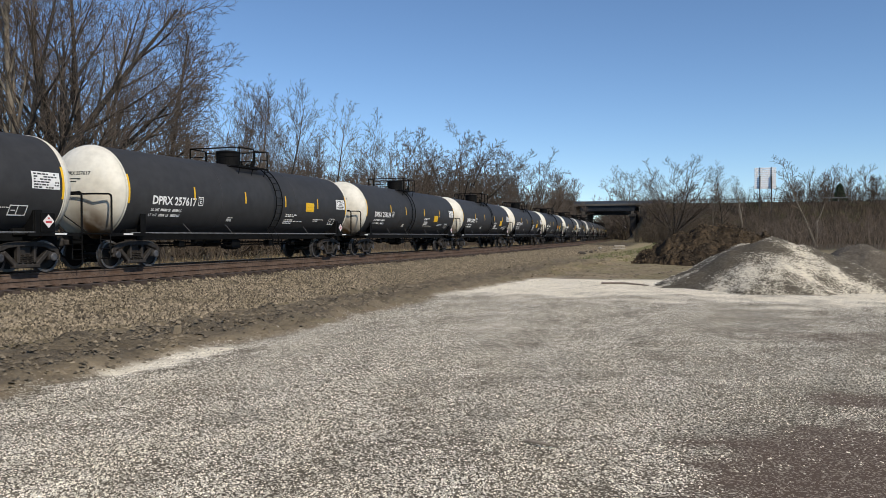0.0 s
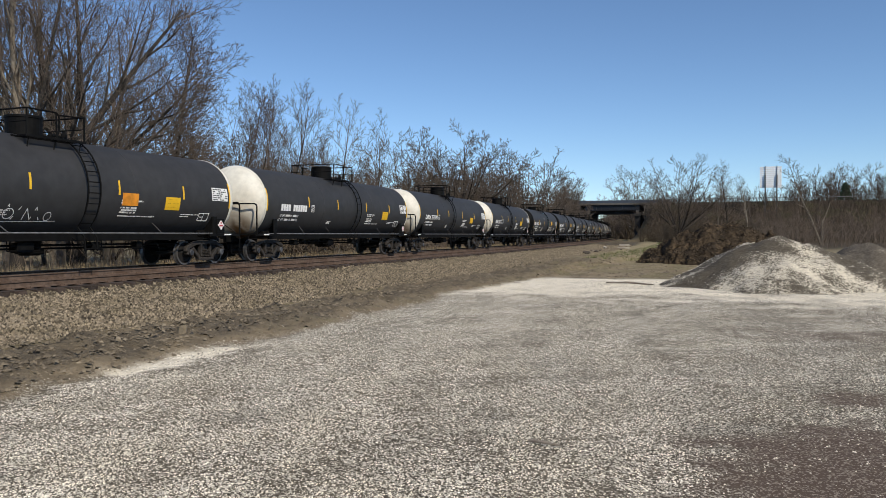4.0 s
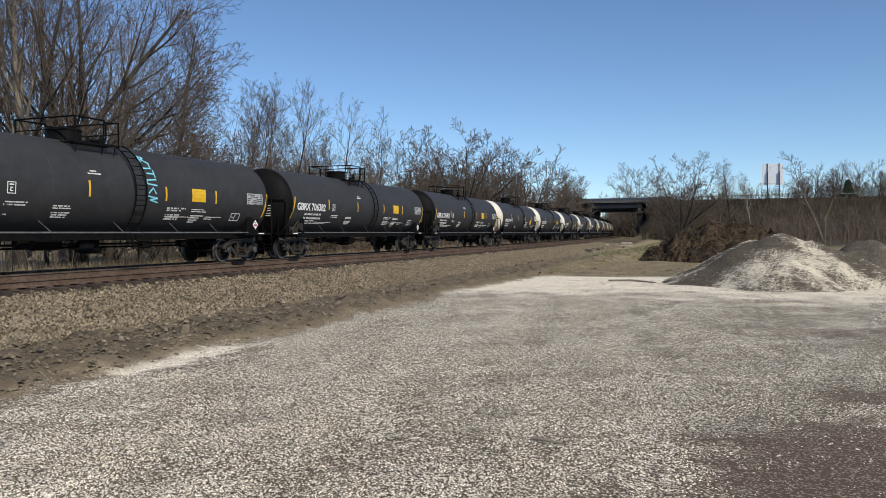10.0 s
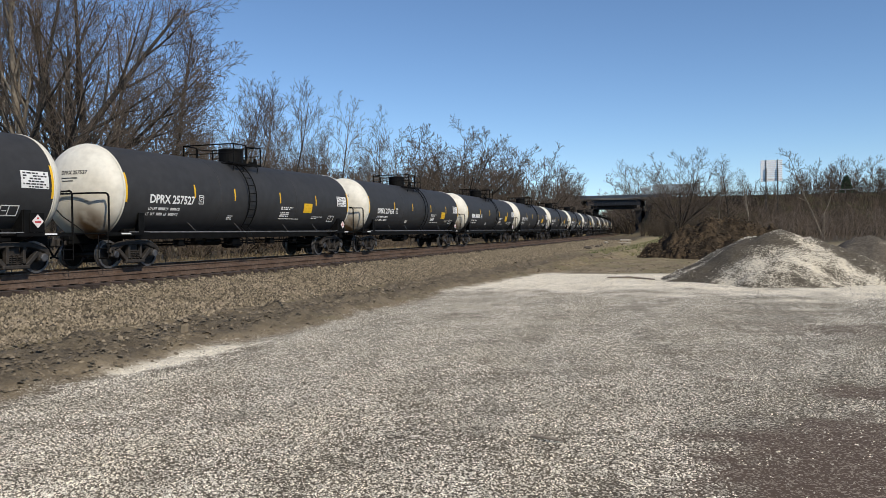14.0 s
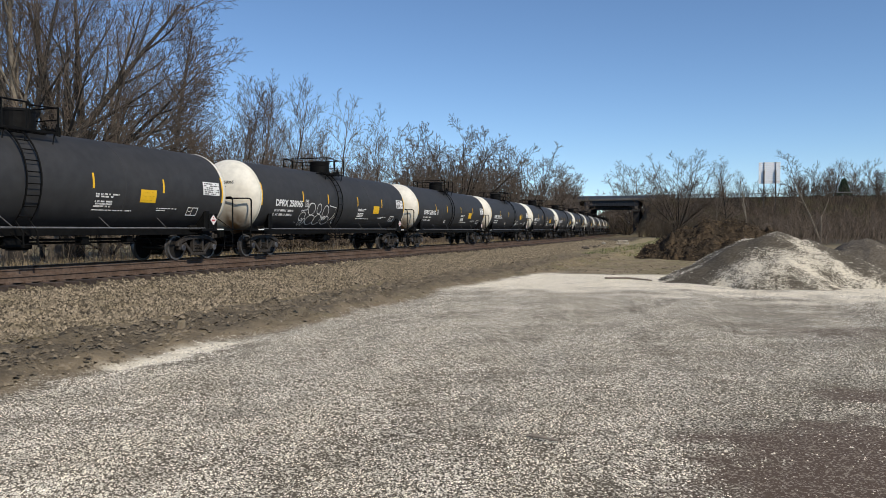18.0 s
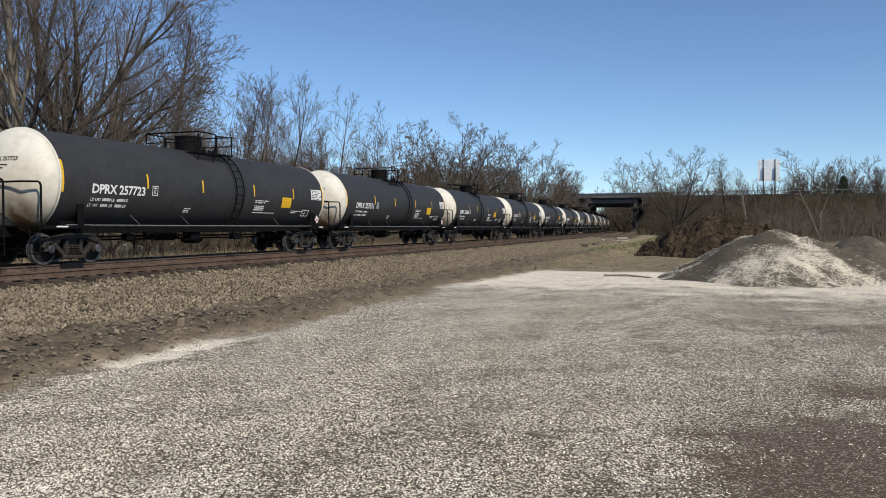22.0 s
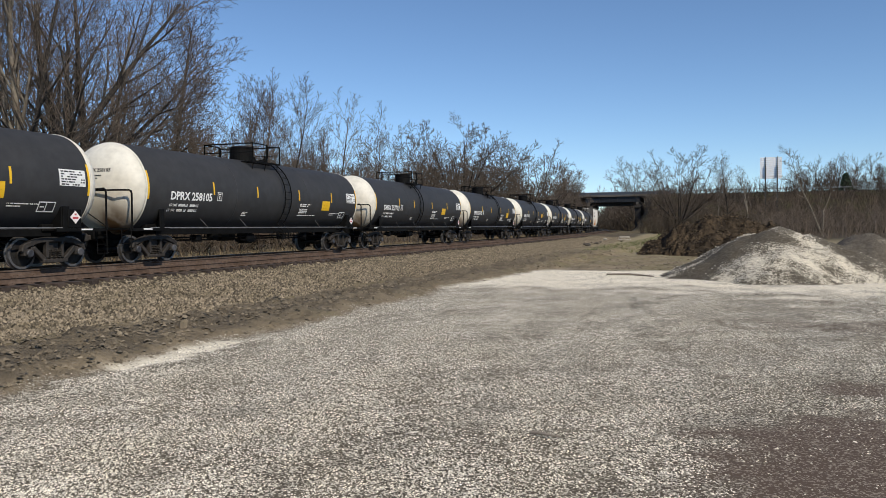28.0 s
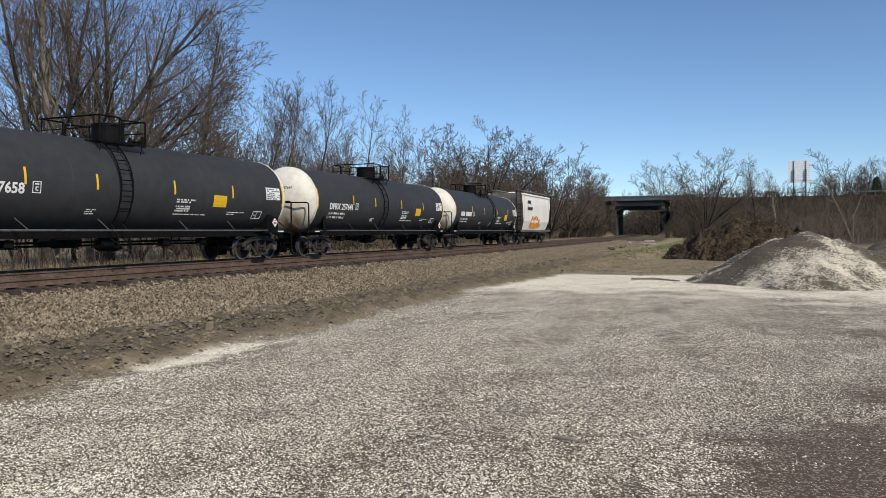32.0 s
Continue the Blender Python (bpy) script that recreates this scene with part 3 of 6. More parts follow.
def bars(bm, y0, z0, rows, seed, height=0.045, gap=0.075, lift=0.007):
    """Rows of small writing too fine to read, as broken bars."""
    rng = random.Random(seed)
    for k, length in enumerate(rows):
        y, z = y0, z0 - k * gap
        while y < y0 + length:
            w = min(rng.uniform(0.35, 0.85) * height, y0 + length - y)
            if w > 0.012 and rng.random() < 0.86:
                decal(bm, y, y + w, z - height, z, lift, 1)
            y += w + height * rng.uniform(0.25, 0.45)
    return bm


# What differs between the three builds of tank car: lengths along the car from its middle, heights over the rail.
BUILDS = {
    "A": dict(half=7.80, white=True, text=(-6.62, 2.16, 0.395), strips=((-4.21, 2.40, 2.87), (-1.31, 2.38, 2.84), (2.00, 2.38, 2.84), (5.06, 2.37, 2.83)), end=(2.14, 3.08), panel=(4.15, 4.89, 1.98, 2.42), table=(6.66, 7.60), box=6.0, ladder=0.86, dome=-0.15, posts=(-1.10, -0.08, 0.95), braces=(-4.70, -2.18, 3.82)),
    "B": dict(half=7.80, white=True, text=(-6.66, 2.16, 0.395), strips=((-4.33, 2.40, 2.87), (-1.90, 2.38, 2.84), (1.38, 2.38, 2.84), (4.48, 2.37, 2.83)), end=(2.14, 3.08), panel=(3.40, 4.13, 2.02, 2.44), table=(6.60, 7.55), box=5.82, ladder=-0.86, dome=0.05, posts=(-1.46, -0.66, 0.42), braces=(-4.4, -1.6, 1.9, 4.5)),
    "C": dict(half=7.80, white=True, text=(-6.62, 2.16, 0.395), strips=((-4.40, 2.38, 2.85), (-1.18, 2.38, 2.84), (1.88, 2.36, 2.82), (4.78, 2.36, 2.82)), end=(2.14, 3.08), panel=(3.68, 4.42, 2.20, 2.60), table=(6.70, 7.60), box=6.1, ladder=1.15, dome=-0.15, posts=(-1.10, -0.08, 0.95), braces=(-4.70, -2.18, 3.82)),
    "D": dict(half=7.80, white=True, text=(-6.56, 2.16, 0.395), strips=((-4.30, 2.38, 2.85), (-1.46, 2.36, 2.82), (1.37, 2.36, 2.82), (4.67, 2.36, 2.82)), end=(2.14, 3.08), panel=(3.00, 3.70, 2.20, 2.60), table=(6.78, 7.60), box=6.2, ladder=-0.62, dome=0.25, posts=(-1.46, -0.60, 0.50), braces=(-4.4, -1.6, 1.9, 4.5)),
    "G": dict(half=7.98, white=False, text=(-7.62, 2.20, 0.45), strips=((-4.62, 2.27, 2.76), (-1.44, 2.26, 2.74), (1.92, 2.25, 2.73), (4.64, 2.25, 2.73)), end=(1.80, 2.76), panel=(3.27, 4.02, 2.28, 2.74), table=(6.62, 7.70), box=5.68, ladder=0.60, dome=-0.90, posts=(-1.63, -0.50, 0.12), braces=(-5.2, -3.0, -0.2, 2.4, 4.6)),
}


def end_strip(bm, y, w, z0, z1, slant, mirror=False):
    """A strip beside the head seam; on some cars it leans along the car."""
    n, rows = 8, []
    for k in range(n + 1):
        q = k / n
        yy = y + slant * (0.5 - q)
        pair = []
        for e in (-w / 2, w / 2):
            p = Vector(skin(yy + e, z0 + (z1 - z0) * q, 0.008))
            pair.append(bm.verts.new((-p.x, p.y, p.z) if mirror else p))
        rows.append(pair)
    for a, b in zip(rows, rows[1:]):
        bm.faces.new((a[0], b[0], b[1], a[1]) if mirror else (a[0], a[1], b[1], b[0]))
    return bm


def build_tank_car(kind):
    b = BUILDS[kind]
    half = b["half"]
    label = "black railway tank car with cream-white tank heads" if b["white"] else "black railway tank car with black tank heads"
    car = thing("tank_car", label, "tank car", "tank cars of the train")
    bm = bmesh.new()
    lathe(bm, [(-half, RADIUS), (-half + 0.03, RADIUS)] + [(y, RADIUS) for y in np.linspace(-5, 5, 5)] + [(half - 0.03, RADIUS), (half, RADIUS)], 64, "Y", (0, 0, AXIS_Z))
    part("tank_shell", bm, BLACK, car, smooth=True)
    for s in (-1, 1):
        bm = lathe(bmesh.new(), head_profile(s, half), 64, "Y", (0, 0, AXIS_Z))
        part("tank_head", bm, HEAD_WHITE if b["white"] else FRAME, car, "cream-white tank head with rust stains" if b["white"] else "", smooth=True)
        bm = lathe(bmesh.new(), [(s * (half - 0.035), RADIUS + 0.002), (s * (half - 0.03), RADIUS + 0.012), (s * (half + 0.012), RADIUS + 0.012), (s * (half + 0.017), RADIUS - 0.01)], 64, "Y", (0, 0, AXIS_Z))
        part("head_seam", bm, HEAD_WHITE if b["white"] else BLACK, car, smooth=True)
    for y in (-2.75, 2.75):
        bm = lathe(bmesh.new(), [(y - 0.03, RADIUS + 0.001), (y - 0.025, RADIUS + 0.005), (y + 0.025, RADIUS + 0.005), (y + 0.03, RADIUS + 0.001)], 48, "Y", (0, 0, AXIS_Z))
        part("jacket_band", bm, BLACK, car, smooth=True)
    for mirror in (False, True):
        for y, z0, z1 in b["strips"]:
            part("reflective_strip", decal(bmesh.new(), y - 0.035, y + 0.035, z0, z1, 0.008, mirror=mirror), YELLOW, car, "yellow reflective strip")
        for f in (-1, 1):
            part("reflective_strip", end_strip(bmesh.new(), f * (half - 0.07), 0.085, *b["end"], 0.0 if b["white"] else -0.22, mirror), YELLOW, car, "yellow reflective strip beside the head")
    y0, y1, z0, z1 = b["panel"]
    panel = part("notice_panel", decal(bmesh.new(), y0, y1, z0, z1, 0.009), YELLOW, car, "yellow notice panel")
    tagged(part("small_writing", bars(bmesh.new(), y0 + 0.08, z1 - 0.07, (y1 - y0 - 0.16,) * 3, 31, 0.02, 0.13, 0.012), DARKYELLOW, panel), kind="stuff")
    ty, tz, ts = b["text"]
    if b["white"]:
        for row, cells in enumerate(((("LD LMT", 0.0), ("LB", 0.85), ("KG", 1.40)), (("LT  WT", -0.05), ("LB", 0.82), ("KG", 1.37)))):
            for word, at in cells:
                lettering(word, 0.125, ty + at, tz - 0.235 - 0.18 * row, LETTER, car, "weight_stencil")
        bm = bmesh.new()
        for row in (0, 1):
            for at, n in ((0.49 - 0.02 * row, 6 - row), (1.10 - 0.03 * row, 5)):
                for k in range(n):
                    decal(bm, ty + at + 0.058 * k, ty + at + 0.058 * k + 0.042, tz - 0.235 - 0.18 * row, tz - 0.15 - 0.18 * row, 0.007, 1)
        tagged(part("weight_stencil", bm, LETTER, car), kind="stuff")
    else:
        tagged(part("weight_stencil", bars(bmesh.new(), ty + 0.75, tz - 0.14, (1.65, 1.55), 3, 0.085, 0.18), LETTER, car), kind="stuff")
    # stencilled box beside the mark
    by = b["strips"][0][0] + (0.22 if b["white"] else 0.36)
    bm = bmesh.new()
    for p0, p1, q0, q1 in ((0, 0.27, 0, 0.022), (0, 0.27, 0.30, 0.322), (0, 0.022, 0.02, 0.30), (0.248, 0.27, 0.02, 0.30), (0.07, 0.20, 0.23, 0.265), (0.09, 0.12, 0.07, 0.18), (0.09, 0.18, 0.07, 0.095), (0.09, 0.18, 0.155, 0.18)):
        decal(bm, by + p0, by + p1, tz + 0.02 + q0, tz + 0.02 + q1, 0.008, 1)
    part("stencil_box", bm, LETTER, car, "white stencilled box")
    s4 = b["strips"][2][0]
    tagged(part("small_writing", bars(bmesh.new(), s4 + 0.12, 2.24 if b["panel"][2] < 2.1 else 2.04, (0.95, 0.75, 0.0, 0.7, 0.72, 0.68), 5, 0.05, 0.075), LETTER, car), kind="stuff")
    tagged(part("small_writing", bars(bmesh.new(), s4 + 0.10, 1.74, (1.65, 0.0), 6, 0.03, 0.07), LETTER, car), kind="stuff")
    tagged(part("small_writing", bars(bmesh.new(), y1 + 0.15, 1.86 if b["white"] else 1.76, (1.0, 0.45), 7, 0.03, 0.07), LETTER, car), kind="stuff")
    if not b["white"]:
        tagged(part("small_writing", bars(bmesh.new(), y0 + 0.05, 2.02, (0.7, 0.85, 0.0, 0.75, 0.55, 0.5, 0.35), 21, 0.035, 0.075), LETTER, car), kind="stuff")
        tagged(part("small_writing", bars(bmesh.new(), ty + 1.0, 1.74, (0.8, 2.5, 2.0), 22, 0.028, 0.065), LETTER, car), kind="stuff")
        tagged(part("small_writing", bars(bmesh.new(), by - 0.05, 2.02, (0.75, 0.7), 23, 0.035, 0.075), LETTER, car), kind="stuff")
        tagged(part("small_writing", bars(bmesh.new(), -2.7, 1.96, (0.6, 0.7, 0.0, 0.65, 0.6, 0.6), 24, 0.035, 0.065), LETTER, car), kind="stuff")
        tagged(part("small_writing", bars(bmesh.new(), -1.45, 3.06, (0.35, 0.5), 25, 0.04, 0.08), LETTER, car), kind="stuff")
        bm = bmesh.new()
        for k in range(5):
            q = -1.15 + 0.1 * k
            w = 0.30 - 0.04 * (k % 2)
            box(bm, (0.55, -half - 0.775 * math.sqrt(1 - 0.25) - 0.03, 2.35 - 0.11 * k), (0.62, 0.01, 0.03))
        tagged(part("small_writing", bm, LETTER, car), kind="stuff")
    else:
        tagged(part("small_writing", bars(bmesh.new(), -2.2, 1.80, (0.38, 0.30, 0.36), 8, 0.03, 0.06), LETTER, car), kind="stuff")
    # slanted outlined box and lettered table near the far end
    bm = bmesh.new()
    for p0, p1, q0, q1 in ((0.05, 0.62, 0, 0.025), (0.05, 0.62, 0.265, 0.29), (0.05, 0.075, 0.02, 0.27), (0.595, 0.62, 0.02, 0.27), (0.30, 0.325, 0.02, 0.27), (0.12, 0.26, 0.13, 0.155)):
        decal(bm, b["box"] + p0, b["box"] + p1, 1.63 + q0, 1.63 + q1, 0.008, 1)
    part("outlined_box", bm, LETTER, car, "white outlined stencil box")
    t0, t1 = b["table"]
    part("test_table", decal(bmesh.new(), t0, t1, 2.40 if b["white"] else 2.30, 2.88 if b["white"] else 2.74, 0.007), LETTER if b["white"] else GREYLETTER, car, "white lettered test table")
    bm = bmesh.new()
    rng = random.Random(11)
    zt = 2.84 if b["white"] else 2.70
    for k in range(6):
        y = t0 + 0.06
        while y < t1 - 0.08:
            w = rng.uniform(0.05, 0.15)
            if rng.random() < 0.7:
                decal(bm, y, min(y + w, t1 - 0.03), zt - 0.075 * k - 0.042, zt - 0.075 * k, 0.010, 1)
            y += w + 0.03
    tagged(part("table_writing", bm, DARKLETTER, car), kind="stuff")
    # side rail with its short braces, both sides
    for f in (1, -1):
        bm = bmesh.new()
        tube(bm, [(f * 1.42, -7.5, 1.17), (f * 1.42, 7.5, 1.17)], 0.028, 6)
        part("side_rail", bm, RAILEDGE, car, "thin steel side rail along the tank")
        for y in b["braces"]:
            bm = bmesh.new()
            tube(bm, [(f * 1.44, y + 0.24, 1.18), (f * 1.40, y - 0.16, 1.50)], 0.016, 4)
            part("rail_brace", bm, RAILEDGE, car)
    # side sill plates along the belly
    for f in (1, -1):
        bm = box(bmesh.new(), (f * 1.0, 0, 1.04), (0.06, 13.6, 0.22), bevel=0.01)
        part("belly_skirt", bm, FRAME, car)
    bm = bmesh.new()
    for f in (1, -1):
        tube(bm, [(f * 0.85, -5.6, 0.80), (f * 0.85, 5.6, 0.80)], 0.022, 5)
        tube(bm, [(f * 0.60, -5.6, 0.70), (f * 0.60, 5.6, 0.70)], 0.02, 5)
        for y in np.arange(-5.5, 5.6, 1.57):
            tube(bm, [(f * 0.85, y, 0.78), (f * 0.9, y, 1.05)], 0.02, 4)
    part("brake_pipe", bm, FRAME, car)
    bm = bmesh.new()
    lathe(bm, [(0.5, 0.30), (0.95, 0.34), (1.0, 0.34)], 20, "Z", (0, 0, 0))
    box(bm, (0, 0, 0.62), (0.7, 0.5, 0.16), bevel=0.03)
    part("outlet_valve", bm, FRAME, car)
    bm = bmesh.new()
    lathe(bm, [(-0.45, 0.19), (0.45, 0.19)], 16, "Y", (0.55, -2.2, 0.83))
    box(bm, (0.55, -3.0, 0.83), (0.3, 0.4, 0.3), bevel=0.03)
    part("brake_cylinder", bm, FRAME, car)
    for y, w, h in ((-4.3, 0.30, 0.22), (-0.9, 0.55, 0.30), (1.7, 0.30, 0.26), (3.6, 0.25, 0.2)):
        bm = box(bmesh.new(), (0.75, y, 0.90 - h / 2), (0.3, w, h), bevel=0.02)
        tube(bm, [(0.8, y - w, 0.66), (0.8, y + w, 0.66)], 0.02, 5)
        for q in (-w, w):
            tube(bm, [(0.8, y + q, 0.66), (0.8, y + q, 0.95)], 0.018, 4)
        part("underside_gear", bm, FRAME, car)
    # ladder that follows the shell
    for f in (1, -1):
        bm = bmesh.new()
        for y in (-0.24, 0.24):
            pts = [(f * 1.53, y, 0.62), (f * 1.60, y, 1.0)] + [Vector(((RADIUS + 0.13) * math.cos(a) * f, y, AXIS_Z + (RADIUS + 0.13) * math.sin(a))) for a in np.linspace(-0.75, 1.15, 12)]
            if f:
                pts[1] = (f * 1.50, y, 1.05)
            tube(bm, pts, 0.027, 5)
        for a in np.linspace(-0.85, 1.1, 11):
            x, z = (RADIUS + 0.13) * math.cos(a) * f, AXIS_Z + (RADIUS + 0.13) * math.sin(a)
            tube(bm, [(x, -0.24, z), (x, 0.24, z)], 0.016, 4)
        tube(bm, [(f * 1.53, -0.24, 0.70), (f * 1.53, 0.24, 0.70)], 0.018, 4)
        for y in (-0.24, 0.24):
            tube(bm, [(f * 1.52, y, 0.75), (f * 1.0, y, 1.05)], 0.018, 4)
        lad = part("ladder", bm, FRAME, car, "black side ladder curving over the tank")
        lad.location = (0, b["ladder"], 0)
    # dome, platform and rails on top
    dy, (q0, q1, q2) = b["dome"], b["posts"]
    bm = bmesh.new()
    dome_h, dome_r = (4.62, 0.50) if b["white"] else (4.42, 0.50)
    lathe(bm, [(3.96, dome_r + 0.06), (4.02, dome_r + 0.06), (4.03, dome_r), (dome_h - 0.07, dome_r), (dome_h - 0.06, dome_r + 0.025), (dome_h, dome_r + 0.02), (dome_h + 0.03, dome_r - 0.1), (dome_h + 0.03, 0.0)], 28, "Z", (0, dy, 0))
    part("valve_housing", bm, FRAME, car, "black round valve housing")
    for f in (1, -1):
        bm = bmesh.new()
        for y in np.arange(q0 + 0.05, q2, 0.11):
            box(bm, (f * 0.93, y, 3.93), (0.55, 0.035, 0.035))
        for x in (0.66, 1.20):
            box(bm, (f * x, (q0 + q2) / 2, 3.92), (0.035, q2 - q0 + 0.1, 0.07))
        for y in (q0 + 0.1, q1, q2 - 0.1):
            tube(bm, [(f * 1.16, y, 3.92), (f * 1.08, y, 3.58)], 0.022, 4)
        tagged(part("top_platform", bm, FRAME, car, "black grated platform"), kind="stuff")
    bm = bmesh.new()
    top = 4.68
    for f in (1, -1):
        for y in (q0, q1, q2):
            tube(bm, [(f * 1.20, y, 3.90), (f * 1.20, y, top)], 0.028, 5)
        tube(bm, [(f * 1.20, q1, 3.92), (f * 1.20, q1 + 0.09, 4.2), (f * 1.20, q1 + 0.09, top - 0.07), (f * 1.20, q1 + 0.02, top)], 0.026, 5)
        tube(bm, [(f * 1.20, q0, top), (f * 1.20, q1, top)], 0.028, 5)
        tube(bm, [(f * 1.20, q1 + 0.05, top - 0.06), (f * 1.20, q2, top - 0.02)], 0.026, 5)
    for y in (q0, q2):
        tube(bm, [(-1.20, y, top), (1.20, y, top)], 0.026, 5)
        tube(bm, [(-1.20, y, 4.32), (1.20, y, 4.32)], 0.018, 5)
    part("platform_rail", bm, FRAME, car, "black pipe safety rail")
    for x in (-0.55, 0.0, 0.55):
        bm = lathe(bmesh.new(), [(3.9, 0.09), (4.18, 0.09), (4.22, 0.05), (4.3, 0.05)], 10, "Z", (x, dy + 0.95, 0))
        tube(bm, [(x, dy + 0.5, 4.1), (x, dy + 0.95, 4.1)], 0.04, 6)
        part("relief_valve", bm, FRAME, car)
    # end frames
    for s in (-1, 1):
        bm = bmesh.new()
        box(bm, (0, s * 7.6, 0.98), (0.42, 2.3, 0.34), bevel=0.02)
        box(bm, (0, s * 6.9, 1.18), (2.2, 0.9, 0.22), bevel=0.03)
        part("stub_sill", bm, FRAME, car)
        bm = bmesh.new()
        box(bm, (0, s * 8.30, 1.14), (2.95, 0.42, 0.05))
        for f in (1, -1):
            box(bm, (f * 1.45, s * 7.55, 1.12), (0.06, 1.9, 0.10))
        part("end_platform", bm, FRAME, car)
        for f in (1, -1):
            bm = box(bmesh.new(), (f * 1.486, s * 7.7, 1.13), (0.008, 0.42, 0.045))
            part("edge_strip", bm, LETTER, car, "white reflective strip on the sill")
        bm = bmesh.new()
        ye = s * 8.45
        hz = 2.40 if b["white"] else 2.62
        tube(bm, [(1.50, ye, 1.14), (1.50, ye, hz - 0.11), (1.47, ye, hz - 0.04), (1.40, ye, hz), (1.05, s * 8.66, hz), (-1.05, s * 8.66, hz), (-1.40, ye, hz), (-1.47, ye, hz - 0.04), (-1.50, ye, hz - 0.11), (-1.50, ye, 1.14)], 0.032, 6)
        tube(bm, [(-0.95, s * 8.66, hz), (-0.2, s * 8.62, 1.7), (0.45, s * 8.40, 1.2)], 0.02, 5)
        if not b["white"]:
            tube(bm, [(1.06, ye, 1.14), (1.06, ye, 2.2)], 0.022, 5)
        part("end_handrail", bm, FRAME, car, "black pipe handrail")
        for f in (1, -1):
            bm = bmesh.new()
            for x in (1.10, 1.48):
                tube(bm, [(f * x, s * 8.48, 0.35), (f * x, s * 8.48, 1.14)], 0.018, 4)
            for z in (0.36, 0.66, 0.95):
                tube(bm, [(f * 1.10, s * 8.48, z), (f * 1.48, s * 8.48, z)], 0.018, 4)
            part("corner_step", bm, FRAME, car)
        bm = bmesh.new()
        box(bm, (0, s * 8.72, 0.86), (0.16, 0.62, 0.18), bevel=0.03)
        box(bm, (0.05 * s, s * 8.97, 0.86), (0.26, 0.17, 0.28), bevel=0.05)
        part("coupler", bm, STEEL, car, "steel knuckle coupler")
        bm = bmesh.new()
        pts = [(0.3 * s, s * 8.6, 0.8), (0.35 * s, s * 8.8, 0.45), (0.3 * s, s * 9.02, 0.38)]
        tube(bm, pts, 0.03, 6)
        part("brake_hose", bm, FRAME, car)
        # bolster webs on both sides of the tank's ends
        for f in (1, -1):
            bm = box(bmesh.new(), (f * 1.20, s * 6.84, 1.47), (0.45, 0.05, 0.66), bevel=0.01)
            box(bm, (f * 1.43, s * 6.97, 1.48), (0.05, 0.24, 0.66), bevel=0.01)
            part("bolster_web", bm, FRAME, car)
        build_truck(car, s * 6.88)
    if not b["white"]:
        bm = bmesh.new()
        box(bm, (1.30, -7.55, 1.30), (0.22, 0.55, 0.26), bevel=0.04)
        lathe(bm, [(1.42, 0.17), (1.50, 0.17), (1.51, 0.10), (1.51, 0.0)], 14, "X", (0, -7.20, 1.42))
        tube(bm, [(1.40, -7.85, 1.25), (1.45, -7.60, 1.55), (1.42, -7.30, 1.66), (1.40, -7.05, 1.50)], 0.035, 6)
        tube(bm, [(1.42, -7.40, 1.20), (1.42, -7.40, 1.72)], 0.03, 6)
        part("hand_brake", bm, STEEL, car, "black hand brake gear on the sill")
    bm = box(bmesh.new(), (1.505, 7.25, 1.49), (0.010, 0.27, 0.27), rx=45)
    placard = part("hazard_placard", bm, PLACARD, car, "white diamond hazard placard with red print")
    bm = box(bmesh.new(), (1.512, 7.25, 1.47), (0.006, 0.20, 0.06))
    box(bm, (1.512, 7.25, 1.575), (0.006, 0.07, 0.05))
    part("print", bm, REDPRINT, placard)
    bm = box(bmesh.new(), (1.47, 7.25, 1.45), (0.04, 0.48, 0.55), bevel=0.01)
    part("placard_holder", bm, FRAME, car)
    return car


def stained_white():
    """Cream-white paint with a rusty spill stain under the middle of each head, the stain's own shape."""
    m = material("stained_cream_white", (0.72, 0.69, 0.60), 0.5, 0, 0.08, 5, 0.03, 30, tint=(0.65, 0.61, 0.515), gloss=0.35)
    nt = m.node_tree
    nodes, link = nt.nodes, nt.links.new
    bsdf = nodes["Principled BSDF"]
    src = bsdf.inputs["Base Color"].links[0].from_socket
    co = nodes.new("ShaderNodeTexCoord")
    sep = nodes.new("ShaderNodeSeparateXYZ")
    link(co.outputs["Object"], sep.inputs[0])
    no = nodes.new("ShaderNodeTexNoise")
    no.inputs["Scale"].default_value = 2.5
    link(co.outputs["Object"], no.inputs["Vector"])

    def rng(src_, a, b, c, d):
        n = nodes.new("ShaderNodeMapRange")
        n.interpolation_type = "SMOOTHSTEP"
        for key, q in (("From Min", a), ("From Max", b), ("To Min", c), ("To Max", d)):
            n.inputs[key].default_value = q
        link(src_, n.inputs["Value"])
        return n.outputs["Result"]

    def mul(a, b):
        n = nodes.new("ShaderNodeMath")
        n.operation = "MULTIPLY"
        link(a, n.inputs[0])
        link(b, n.inputs[1])
        return n.outputs[0]

    ab = nodes.new("ShaderNodeMath")
    ab.operation = "ABSOLUTE"
    sh = nodes.new("ShaderNodeMath")
    sh.operation = "ADD"
    sh.inputs[1].default_value = -0.55
    link(sep.outputs["X"], sh.inputs[0])
    link(sh.outputs[0], ab.inputs[0])
    f1 = mul(rng(ab.outputs[0], 0.12, 1.05, 1, 0), rng(sep.outputs["Z"], 1.40, 2.60, 1, 0))
    f2 = mul(f1, rng(no.outputs["Fac"], 0.25, 0.6, 0.6, 1.0))
    mix = nodes.new("ShaderNodeMix")
    mix.data_type = "RGBA"
    link(f2, mix.inputs["Factor"])
    link(src, mix.inputs["A"])
    mix.inputs["B"].default_value = (0.085, 0.048, 0.022, 1)
    link(mix.outputs["Result"], bsdf.inputs["Base Color"])
    return m


